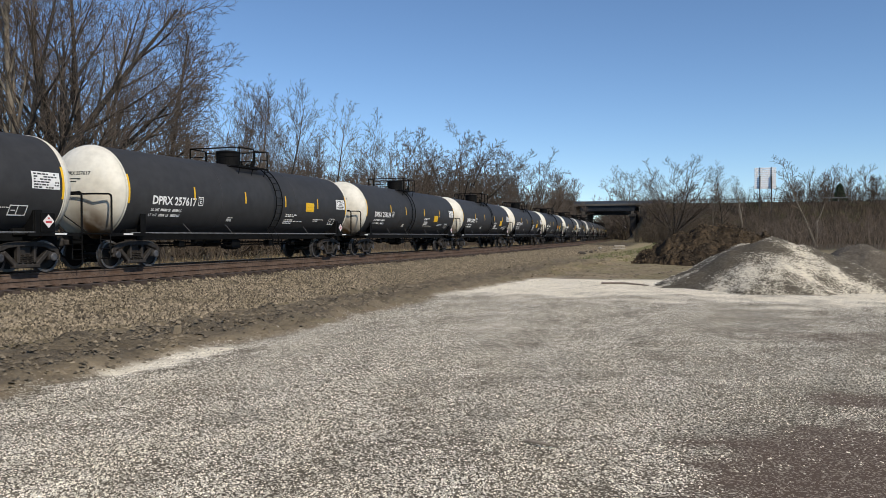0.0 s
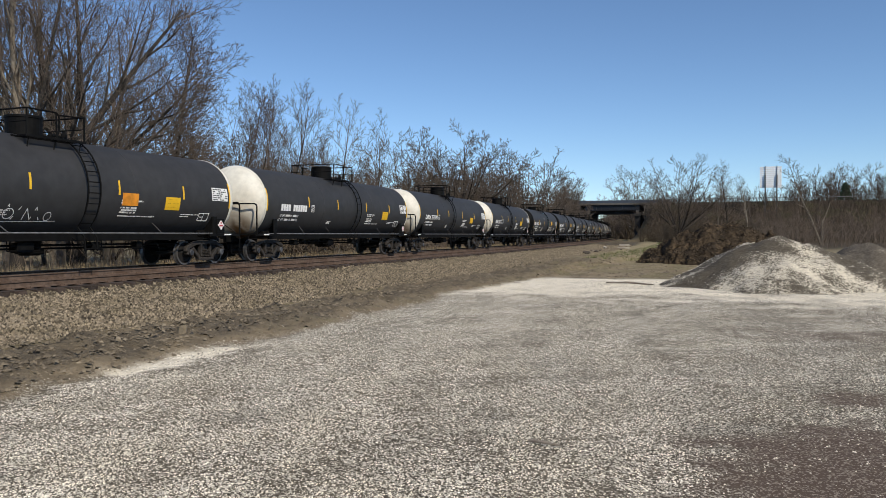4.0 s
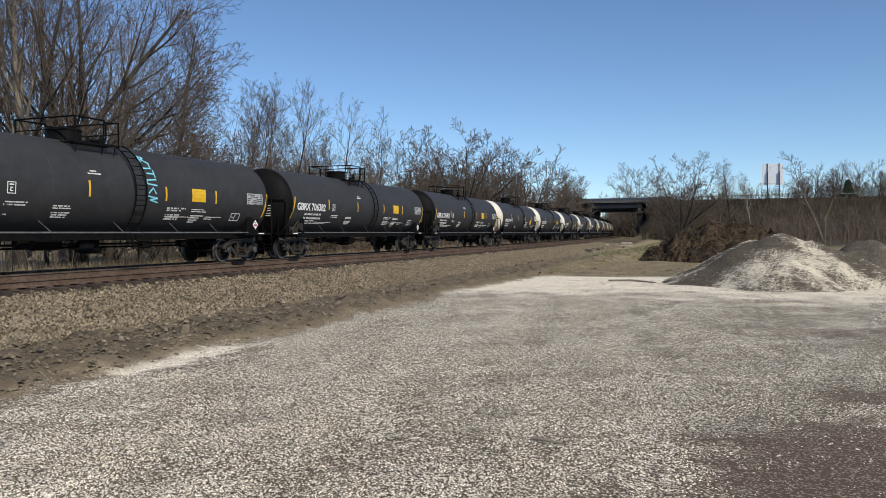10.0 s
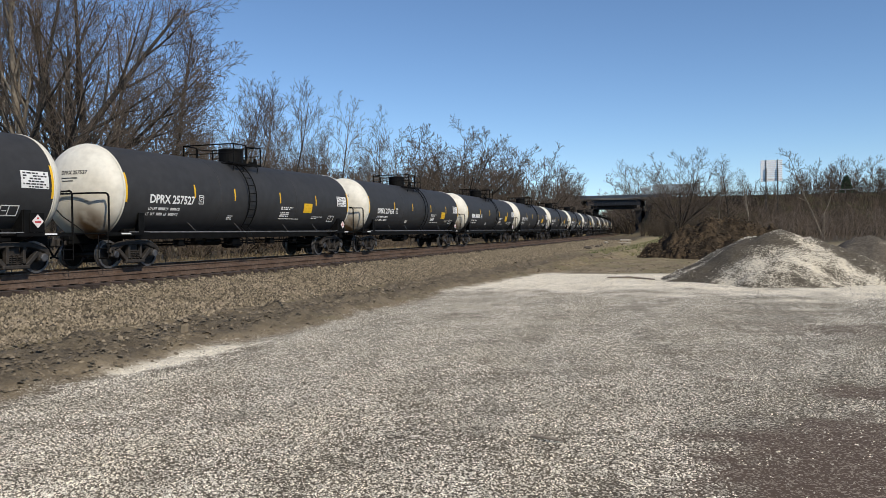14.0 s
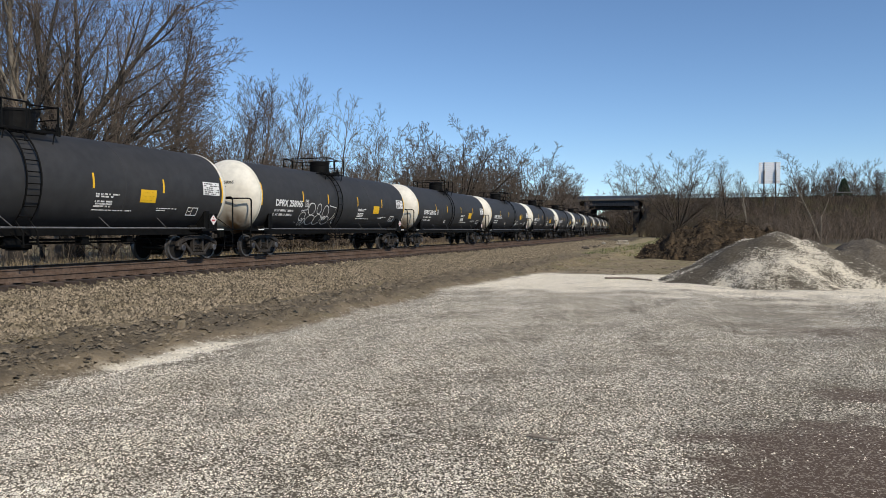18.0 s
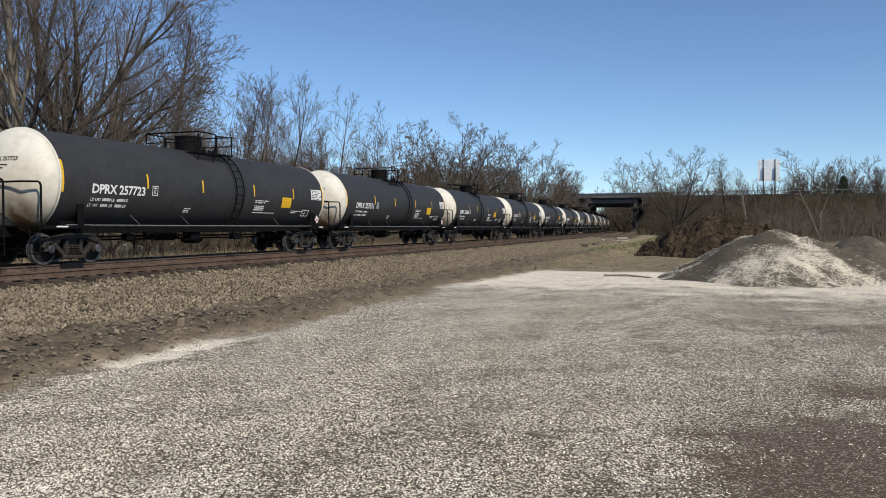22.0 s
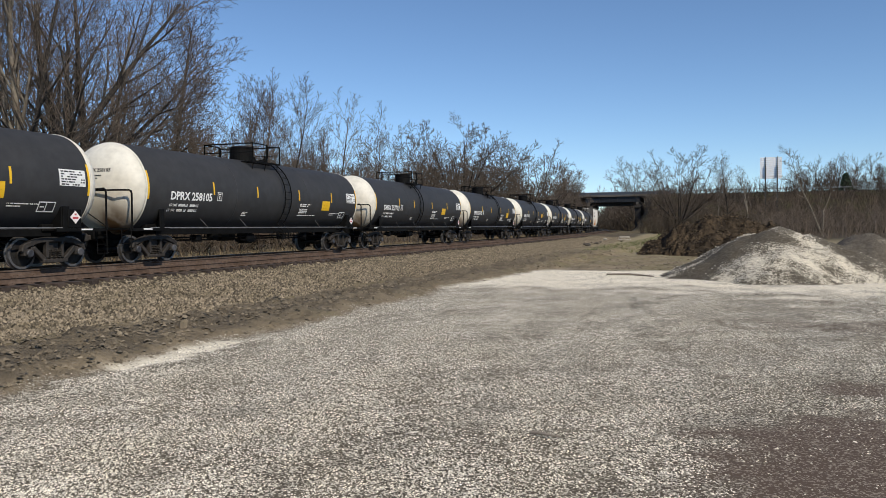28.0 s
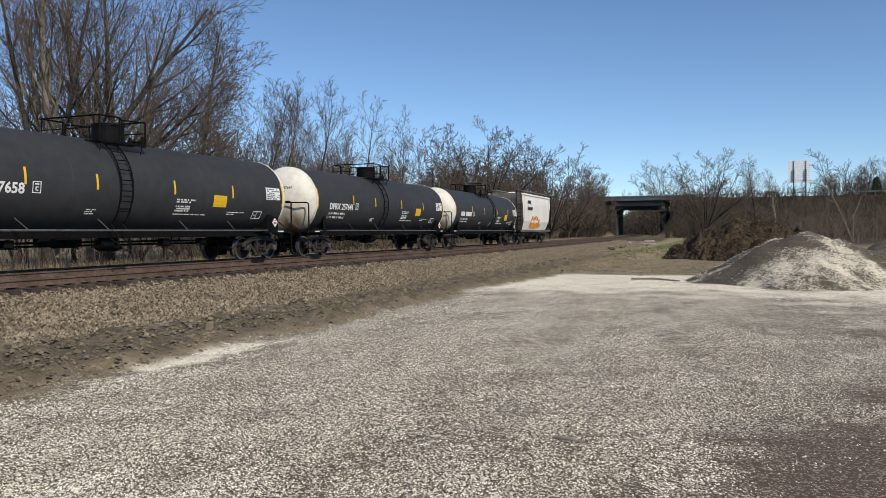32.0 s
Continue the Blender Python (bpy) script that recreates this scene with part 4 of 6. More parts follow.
HEAD_WHITE = stained_white()
RAILEDGE = material("worn_grey_rail_paint", (0.16, 0.16, 0.16), 0.5, 0.2, 0.3, 5, 0)
REDPRINT = material("red_print", (0.45, 0.06, 0.07), 0.5, 0, 0.05, 8, 0)
DARKYELLOW = material("dull_ochre_print", (0.50, 0.30, 0.02), 0.6, 0, 0.05, 8, 0)
GREYLETTER = material("grey_stencil_paint", (0.42, 0.42, 0.42), 0.6, 0, 0.08, 9, 0)
PLACARD = material("white_placard", (0.80, 0.74, 0.72), 0.5, 0, 0.05, 8, 0)
MARKS = {0: "DPRX 257617", 1: "DPRX 258124", 2: "DPRX 258099", 3: "DPRX 257646", 4: "DPRX 256425", 6: "DPRX 257690", 7: "DPRX 257722", 8: "GBRX 706420", 9: "GBRX 706403", 10: "GBRX 706385",
         11: "GBRX 706400", 12: "GBRX 706382", 13: "GBRX 706402", 14: "DPRX 257649", 17: "DPRX 257656", 19: "DPRX 257719", 20: "DPRX 257697", 23: "DPRX 257615", 28: "DPRX 257671", 15: "DPRX 257638", 16: "DPRX 257527", 21: "DPRX 258065", 22: "DPRX 258112", 24: "DPRX 257712", 25: "DPRX 257723", 26: "DPRX 257511", 27: "DPRX 258086",
         29: "DPRX 257603", 31: "DPRX 257660", 32: "DPRX 258105", 33: "DPRX 257703", 34: "DPRX 258085", 35: "DPRX 257607", 36: "DPRX 257658", 37: "DPRX 257641"}
FIRST_SEAM = 19.49
TRAIN = []


def strokes(car, name, mat, lines, width, label):
    """Sprayed lines that lie on the shell: each line is a row of (along, height)."""
    bm = bmesh.new()
    for line in lines:
        for (ya, za), (yb, zb) in zip(line, line[1:]):
            L = math.hypot(yb - ya, zb - za)
            ny, nz = -(zb - za) / L * width / 2, (yb - ya) / L * width / 2
            ey, ez = (yb - ya) / L * width * 0.3, (zb - za) / L * width * 0.3
            vs = [bm.verts.new(skin(y, z, 0.010)) for y, z in ((ya + ny - ey, za + nz - ez), (ya - ny - ey, za - nz - ez), (yb - ny + ey, zb - nz + ez), (yb + ny + ey, zb + nz + ez))]
            bm.faces.new(vs)
    bm.normal_update()
    for fc in bm.faces:
        if fc.normal.x < 0:
            fc.normal_flip()
    return part(name, bm, mat, car, label)


def loop(y, z, a, b, n=12, start=0.0, sweep=6.283):
    return [(y + a * math.cos(start + sweep * k / n), z + b * math.sin(start + sweep * k / n)) for k in range(n + 1)]


def sprays(car, j):
    """The sprayed scrawls that some cars carry, as plain loops and lines."""
    rng = random.Random(100 + j)
    if j in (8, 11):
        col = SPRAY_BLUE
        y0, lines = 1.22 if j == 8 else 1.25, []
        for k, z in enumerate((3.72, 3.50, 3.24, 2.95, 2.66, 2.38)):
            w = 0.17 + 0.05 * (k % 2)
            a, c = y0 + rng.uniform(-0.05, 0.05), 0.20
            shape = (((-1, 0), (1, -0.3), (-0.6, -0.6), (1, -1)), ((-1, -0.9), (0.2, 0), (1, -0.9)), ((1, 0), (-1, -0.2), (-1, -0.8), (1, -1)), ((-1, -0.5), (1, -0.5), (1, 0.1), (1, -1.1)), ((-1, 0), (-1, -1), (0.8, -0.9), (0.9, 0)), ((-1, -1), (-0.6, 0), (0.4, -0.2), (-0.6, -0.6), (1, -1.1)))[(k * 5 + j) % 6]
            lines.append([(a + p * w, z + q * c) for p, q in shape])
        strokes(car, "graffiti", col, lines, 0.05, "pale blue sprayed scrawl")
    if j == 4:
        part("notice_panel", decal(bmesh.new(), 2.15, 2.85, 2.06, 2.46, 0.009), SPRAY_ORANGE, car, "orange notice panel")
        lines = [loop(-2.55, 1.72, 0.13, 0.12), [(-2.7, 1.5), (-2.3, 1.85), (-2.35, 1.55)], loop(-1.85, 1.70, 0.16, 0.14), [(-2.1, 1.5), (-1.9, 1.95), (-1.7, 1.55), (-1.5, 1.9)], [(-1.35, 1.55), (-1.3, 1.85), (-1.1, 1.55), (-1.0, 1.9), (-0.8, 1.55)], loop(-0.55, 1.65, 0.12, 0.12), [(-2.4, 1.47), (-0.2, 1.52)]]
        strokes(car, "graffiti", LETTER, lines, 0.022, "thin white sprayed scrawl")
    if j == 21:
        lines = [loop(-4.15, 1.75, 0.25, 0.20), [(-4.5, 1.45), (-4.35, 2.0), (-3.9, 2.05), (-3.7, 2.35)], loop(-3.45, 2.10, 0.32, 0.28), loop(-3.30, 1.60, 0.40, 0.22), loop(-2.75, 2.12, 0.22, 0.24), loop(-2.65, 1.62, 0.32, 0.24), loop(-2.05, 1.95, 0.28, 0.35), loop(-1.85, 1.60, 0.35, 0.20), [(-1.75, 2.3), (-1.05, 2.22), (-1.1, 1.85), (-1.35, 1.6)], loop(-0.95, 1.62, 0.14, 0.16), loop(-4.1, 1.50, 0.12, 0.16), loop(-3.85, 1.50, 0.10, 0.16)]
        strokes(car, "graffiti", LETTER, lines, 0.035, "white outlined sprayed bubble lettering")
    if j == 31:
        bm = bmesh.new()
        y = -3.0
        for k in range(26):
            top = 2.05 + 0.25 * abs(math.sin(k * 0.9)) + 0.1 * min(k, 6) / 6
            decal(bm, y, y + 0.075, 1.50 + 0.03 * math.sin(k * 0.7) + 0.2 * max(0, 4 - k) / 4, min(top, 2.35), 0.009, 3)
            y += 0.075
        part("graffiti", bm, SPRAY_MINT, car, "faded mint green sprayed patch")
        strokes(car, "graffiti", LETTER, [[(-4.9, 1.9), (-4.3, 1.85), (-4.4, 1.75)], [(-4.2, 2.0), (-3.9, 1.7)], [(-3.9, 2.05), (-4.15, 1.7)], [(-3.6, 2.1), (-3.55, 1.8)], [(-3.5, 1.95), (-3.2, 1.8)]], 0.03, "pale sprayed scrawl")
    if j == 38:
        strokes(car, "graffiti", SPRAY_MINT, [[(0.4, 1.5), (0.7, 1.75), (0.9, 2.2), (1.2, 2.35)]], 0.16, "pale sprayed patch")


SPRAY_BLUE = material("pale_blue_spray", (0.22, 0.62, 0.74), 0.6, 0, 0.1, 6, 0)
SPRAY_MINT = material("faded_mint_spray", (0.24, 0.40, 0.36), 0.6, 0, 0.25, 5, 0, tint=(0.12, 0.20, 0.18))
SPRAY_ORANGE = material("orange_spray", (0.72, 0.27, 0.02), 0.6, 0, 0.25, 5, 0)


# how far the couplers' slack sets single cars off the even spacing
SLACK = {2: -0.22, 3: -0.28, 6: -0.3, 7: -0.48, 13: 0.1, 15: -0.22, 21: 0.08, 23: -0.12, 29: -0.2, 32: -0.1, 33: -0.15, 34: -0.36, 35: 0.12, 36: -0.05, 37: 0.15}


def build_train():
    first = {}
    for j in range(-1, 39):
        kind = "G" if 8 <= j <= 13 else "B" if j in (1, 6, 7, 16, 20, 21, 22, 24, 27, 28, 33, 36, 37) else "C" if j in (0, 15, 23, 29) else "D" if j == 35 else "A"
        if kind not in first:
            first[kind] = build_tank_car(kind)
            car = first[kind]
        else:
            car = copy_thing(first[kind], pose(0, 0, 0))
        shift = -0.22 if kind == "G" and j != 13 else SLACK.get(j, 0.0)
        TRAIN.append((car, FIRST_SEAM + HALF + j * PITCH + shift, j, kind))
    for car, s, j, kind in TRAIN:
        mark = MARKS.get(j)
        ty, tz, ts = BUILDS[kind]["text"]
        if mark:
            lettering(mark, ts, ty, tz, LETTER, car, label="white stencilled reporting mark")
            lettering(mark, 0.165, -0.30 if kind != "G" else -0.45, 3.02, DARKLETTER if kind != "G" else LETTER, car, on_head=True, label="small stencilled mark on the tank head", half=BUILDS[kind]["half"])
        else:
            bm = bmesh.new()
            y = ty
            for k in range(11):
                if k != 4:
                    decal(bm, y, y + 0.165, tz + 0.01, tz + 0.30, 0.007, 2)
                y += 0.205
            part("reporting_mark", bm, LETTER, car, "white stencilled mark")
        bm = bmesh.new()
        for q, (w, z) in enumerate(((0.62, 2.90), (0.42, 2.81))):
            r = math.hypot(0.1, z - AXIS_Z) / RADIUS
            box(bm, (0.05 - 0.06 * q, -(BUILDS[kind]["half"] + 0.78 * math.sqrt(1 - r * r)) - 0.003, z), (w, 0.012, 0.028))
        tagged(part("small_writing", bm, GREYLETTER if kind == "G" else DARKLETTER, car), kind="stuff")
        sprays(car, j)


def build_hopper():
    """A short covered hopper wagon, last in the train."""
    car = thing("hopper_car", "short white covered hopper car with orange graffiti, last in the train", "hopper car")
    prof = ((1.20, 1.25), (2.0, 1.50), (3.6, 1.56), (4.35, 1.50), (4.52, 1.38))
    bm = bmesh.new()
    rings = []
    for z, w in prof:
        L = 4.9 + 0.95 * min(1.0, (z - 1.2) / 2.6)
        rings.append([bm.verts.new((x * w, y * L, z)) for x, y in ((1, -1), (1, 1), (-1, 1), (-1, -1))])
    for A, B in zip(rings, rings[1:]):
        for k in range(4):
            fc = bm.faces.new((A[k], A[(k + 1) % 4], B[(k + 1) % 4], B[k]))
            # sloping ends get the dusty grey: their shade is put into the colour
            fc.material_index = 0 if k in (0, 2) else 1
    bm.faces.new(rings[0][::-1])
    bm.faces.new(rings[-1])
    bmesh.ops.recalc_face_normals(bm, faces=bm.faces)
    body = part("body", bm, HOPPERWHITE, car, "white painted steel body with sloping ends")
    body.data.materials.append(HOPPERGREY)
    for k in range(7):
        for f in (1, -1):
            bm = box(bmesh.new(), (f * 1.575, -5.1 + 1.7 * k, 3.15), (0.03, 0.07, 2.3))
            if k in (0, 6):
                part("side_post", bm, HOPPERWHITE, car)
            else:
                bm.free()
    part("top_chord", box(box(bmesh.new(), (1.53, 0, 4.42), (0.10, 11.7, 0.16), bevel=0.02), (-1.53, 0, 4.42), (0.10, 11.7, 0.16), bevel=0.02), HOPPERWHITE, car)
    for y in (-3.6, -1.2, 1.2, 3.6):
        bm = lathe(bmesh.new(), [(4.5, 0.42), (4.62, 0.42), (4.68, 0.36), (4.69, 0.0)], 20, "Z", (0, y, 0))
        part("hatch", bm, HOPPERWHITE, car)
    for f in (1, -1):
        bm = bmesh.new()
        box(bm, (f * 1.05, 0, 4.78), (0.5, 11.9, 0.05))
        for k in range(9):
            box(bm, (f * 1.05, -5.6 + 1.4 * k, 4.64), (0.42, 0.06, 0.26))
        part("running_board", bm, HOPPERGREY, car)
    for s in (-1, 1):
        bm = box(bmesh.new(), (0, s * 5.6, 1.0), (0.42, 2.4, 0.34), bevel=0.02)
        box(bm, (0, s * 6.1, 1.18), (2.9, 0.6, 0.08))
        part("stub_sill", bm, FRAME, car)
        for f in (1, -1):
            bm = bmesh.new()
            for q in (0.0, 0.38):
                tube(bm, [(f * (1.52 - q), s * 6.3, 0.5), (f * (1.52 - q), s * 6.25, 4.7)], 0.03, 5)
            for z in np.arange(0.6, 4.7, 0.36):
                tube(bm, [(f * 1.52, s * 6.28, z), (f * 1.14, s * 6.28, z)], 0.02, 4)
            part("end_ladder", bm, FRAME, car)
        bm = box(bmesh.new(), (0, s * 6.75, 0.86), (0.2, 0.7, 0.22), bevel=0.04)
        part("coupler", bm, STEEL, car)
        build_truck(car, s * 4.6)
    for y in (-2.2, 2.2):
        bm = bmesh.new()
        top = [bm.verts.new((x, y + q, 1.22)) for x, q in ((1.3, -1.9), (1.3, 1.9), (-1.3, 1.9), (-1.3, -1.9))]
        low = [bm.verts.new((x, y + q, 0.50)) for x, q in ((0.4, -0.35), (0.4, 0.35), (-0.4, 0.35), (-0.4, -0.35))]
        for k in range(4):
            bm.faces.new((top[k], top[(k + 1) % 4], low[(k + 1) % 4], low[k]))
        bm.faces.new(low)
        bmesh.ops.recalc_face_normals(bm, faces=bm.faces)
        part("chute", bm, HOPPERGREY, car)
    part("side_sill", box(box(bmesh.new(), (1.45, 0, 1.14), (0.12, 12.4, 0.2), bevel=0.02), (-1.45, 0, 1.14), (0.12, 12.4, 0.2), bevel=0.02), HOPPERGREY, car)

    def side(y, z):
        zs, ws = [p[0] for p in prof], [p[1] for p in prof]
        return Vector((float(np.interp(z, zs, ws)) + 0.05, y, z))

    bm = bmesh.new()
    for y0, y1, z0, z1 in ((-2.6, -2.2, 1.45, 2.2), (-2.2, -1.5, 1.40, 2.55), (-1.5, -0.9, 1.40, 2.45), (-0.9, -0.2, 1.38, 2.6), (-0.2, 0.5, 1.42, 2.5), (0.5, 1.2, 1.42, 2.3), (1.2, 1.6, 1.5, 1.9)):
        bm.faces.new([bm.verts.new(side(y, z)) for y, z in ((y0, z0), (y1, z0 + 0.05), (y1 - 0.1, z1 - 0.1), ((y0 + y1) / 2, z1), (y0 + 0.05, z1 - 0.15))])
    part("graffiti", bm, SPRAY_ORANGE, car, "orange sprayed patch")
    bm = bmesh.new()
    for y0, z0, n in ((-3.9, 3.62, 4), (-3.9, 3.05, 6)):
        for k in range(n):
            y = y0 + 0.32 * k
            bm.faces.new([bm.verts.new(side(a, z)) for a, z in ((y, z0), (y + 0.22, z0), (y + 0.22, z0 + 0.3), (y, z0 + 0.3))])
    part("reporting_mark", bm, DARKLETTER, car, "dark stencilled mark")
    TRAIN.append((car, FIRST_SEAM + HALF + 39 * PITCH - 2.35, 39, "H"))


HOPPERWHITE = material("dusty_white_hopper_paint", (0.82, 0.80, 0.75), 0.6, 0, 0.06, 1.5, 0.03, 20, tint=(0.74, 0.71, 0.64))
HOPPERGREY = material("dusty_grey_hopper_paint_and_end_shade", (0.17, 0.165, 0.155), 0.7, 0, 0.2, 2, 0.05, 20, tint=(0.11, 0.10, 0.09))
build_railway = build_track()
build_train()
build_hopper()


# ---- bare trees ----
def tubes_mesh(name, segs, sides, mat):
    """Tapered twigs as one mesh, from rows of two ends and two radii."""
    S = np.array([(*a, *b, ra, rb) for a, b, ra, rb in segs], dtype=np.float64)
    A, B, ra, rb = S[:, :3], S[:, 3:6], S[:, 6], S[:, 7]
    d = B - A
    d /= np.maximum(np.linalg.norm(d, axis=1), 1e-6)[:, None]
    ref = np.where(np.abs(d[:, 2:3]) < 0.9, np.array([[0, 0, 1.0]]), np.array([[1.0, 0, 0]]))
    u = np.cross(d, ref)
    u /= np.linalg.norm(u, axis=1)[:, None]
    w = np.cross(d, u)
    q = 2 * np.pi * np.arange(sides) / sides
    ring = u[:, None, :] * np.cos(q)[None, :, None] + w[:, None, :] * np.sin(q)[None, :, None]
    verts = np.concatenate([A[:, None, :] + ring * ra[:, None, None], B[:, None, :] + ring * rb[:, None, None]], 1)
    k = np.arange(sides)
    quad = np.stack([k, (k + 1) % sides, (k + 1) % sides + sides, k + sides], 1)
    quads = (quad[None] + (2 * sides * np.arange(len(S)))[:, None, None]).reshape(-1, 4)
    return raw_mesh(name, verts.reshape(-1, 3), quads, mat)


def grow(seed, height, trunk_r, lean=0.1, kids=(11, 8, 6, 4), spread=0.75, first=0.25, forks=1, limb=1.0, reach=1.0, rise=0.08, least=0.006, crook=0.7, limbs=()):
    """A bare tree: lists of thick and of thin pieces. limb: the limbs' length; reach: the trunk's share of the height.
    limbs: main limbs of a forked tree, each (start height, turn in degrees, lean from upright, length, radius)."""
    rng = random.Random(seed)
    thick, thin = [], []

    def branch(p, d, length, r, level):
        n = (9, 7, 5, 3, 2)[level]
        step = length / n
        pts = [(p.copy(), r)]
        curve = Vector((rng.uniform(-1, 1), rng.uniform(-1, 1), rng.uniform(-0.3, 0.6))) * (0.05, 0.06, 0.06, 0.06, 0.05)[level] * crook
        for k in range(n):
            wob = Vector((rng.gauss(0, 1), rng.gauss(0, 1), rng.gauss(0, 0.6))) * (0.04, 0.065, 0.075, 0.08, 0.08)[level] * crook
            up = Vector((0, 0, (0.02, rise, rise, 0.06, 0.05)[level]))
            d = (d + wob + curve * 0.5 + up).normalized()
            pts.append((pts[-1][0] + d * step, max(least, r * (1 - 0.8 * (k + 1) / n))))
        for (a, ra), (b, rb) in zip(pts, pts[1:]):
            (thick if ra > 0.04 else thin).append((a, b, ra, rb))
        if level >= len(kids):
            return
        count = max(2, int(kids[level] * rng.uniform(0.85, 1.15)))
        lo = first if level == 0 else 0.18
        spin = rng.uniform(0, 6.28)
        for c in range(count):
            f = lo + (1 - lo) * ((c + rng.random()) / count)
            i = min(n - 1, int(f * n))
            g = f * n - i
            base = pts[i][0].lerp(pts[i + 1][0], g)
            rad = pts[i][1] * (1 - g) + pts[i + 1][1] * g
            axis = (pts[i + 1][0] - pts[i][0]).normalized()
            u = axis.orthogonal().normalized()
            w = axis.cross(u)
            spin += 2.4 + rng.uniform(-0.5, 0.5)
            side = u * math.cos(spin) + w * math.sin(spin)
            ang = rng.uniform(0.6, 1.0) * spread * (1.2 - 0.55 * f if level == 0 else 0.95)
            nd = (axis * math.cos(ang) + side * math.sin(ang)).normalized()
            if level == 0:
                ln = limb * length * rng.uniform(0.43, 0.60) * (1.1 - 0.62 * f)
            else:
                ln = length * rng.uniform(0.40, 0.66) * (1.12 - 0.5 * f)
            branch(base, nd, ln, max(least, rad * rng.uniform(0.45, 0.68)), level + 1)

    for z, turn, tilt, length, r in limbs:
        a = radians(turn)
        branch(Vector((0.12 * math.cos(a), 0.12 * math.sin(a), z)), Vector((tilt * math.cos(a), tilt * math.sin(a), 1)).normalized(), length, r, 0)
    if limbs:
        stem = max(q[0] for q in limbs) + 0.4
        thick.extend((Vector((0, 0, -0.3 + stem * k / 4)), Vector((0, 0, -0.3 + stem * (k + 1) / 4)), trunk_r * (1 - 0.06 * k), trunk_r * (0.94 - 0.06 * k)) for k in range(4))
        return thick, thin
    for k in range(forks):
        a = rng.uniform(0, 6.28)
        tilt = lean * (1 if forks == 1 else rng.uniform(0.8, 2.0))
        branch(Vector((0.25 * k * math.cos(a), 0.25 * k * math.sin(a), -0.3)), Vector((tilt * math.cos(a), tilt * math.sin(a), 1)).normalized(), height * reach * rng.uniform(0.88, 1.0), trunk_r, 0)
    return thick, thin


def fan(n, z0, up, side, r, seed):
    """Main limbs that fill a rounded crown evenly: for grow()."""
    rng = random.Random(seed)
    out = []
    for k in range(n):
        q = 0.12 + 1.12 * ((k + 0.5) / n) ** 0.75
        ln = 1 / math.sqrt((math.cos(q) / up) ** 2 + (math.sin(q) / side) ** 2)
        out.append((z0 * rng.uniform(0.75, 1.2), 137.5 * k + rng.uniform(-15, 15), math.tan(q), ln * rng.uniform(0.9, 1.04), r * rng.uniform(0.75, 1.1)))
    return tuple(out)


def make_tree(name, seed, height, trunk_r, label, bark=None, **kw):
    thick, thin = grow(seed, height, trunk_r, **kw)
    f = height / max(b.z for a, b, ra, rb in thick + thin)
    thick, thin = ([(a * f, b * f, ra, rb) for a, b, ra, rb in segs] for segs in (thick, thin))
    top = thing(name, label, "tree", "bare trees along the line")
    for nm, segs, sides, mat in (("trunk", thick, 6, bark or BARK), ("crown", thin, 3, TWIG)):
        me = tubes_mesh(nm, segs, sides, mat)
        o = new(nm, me)
        o.parent = top
    return top


def ground_z(x, y):
    return float(land(np.array([float(x)]), np.array([float(y)]))[0][0])


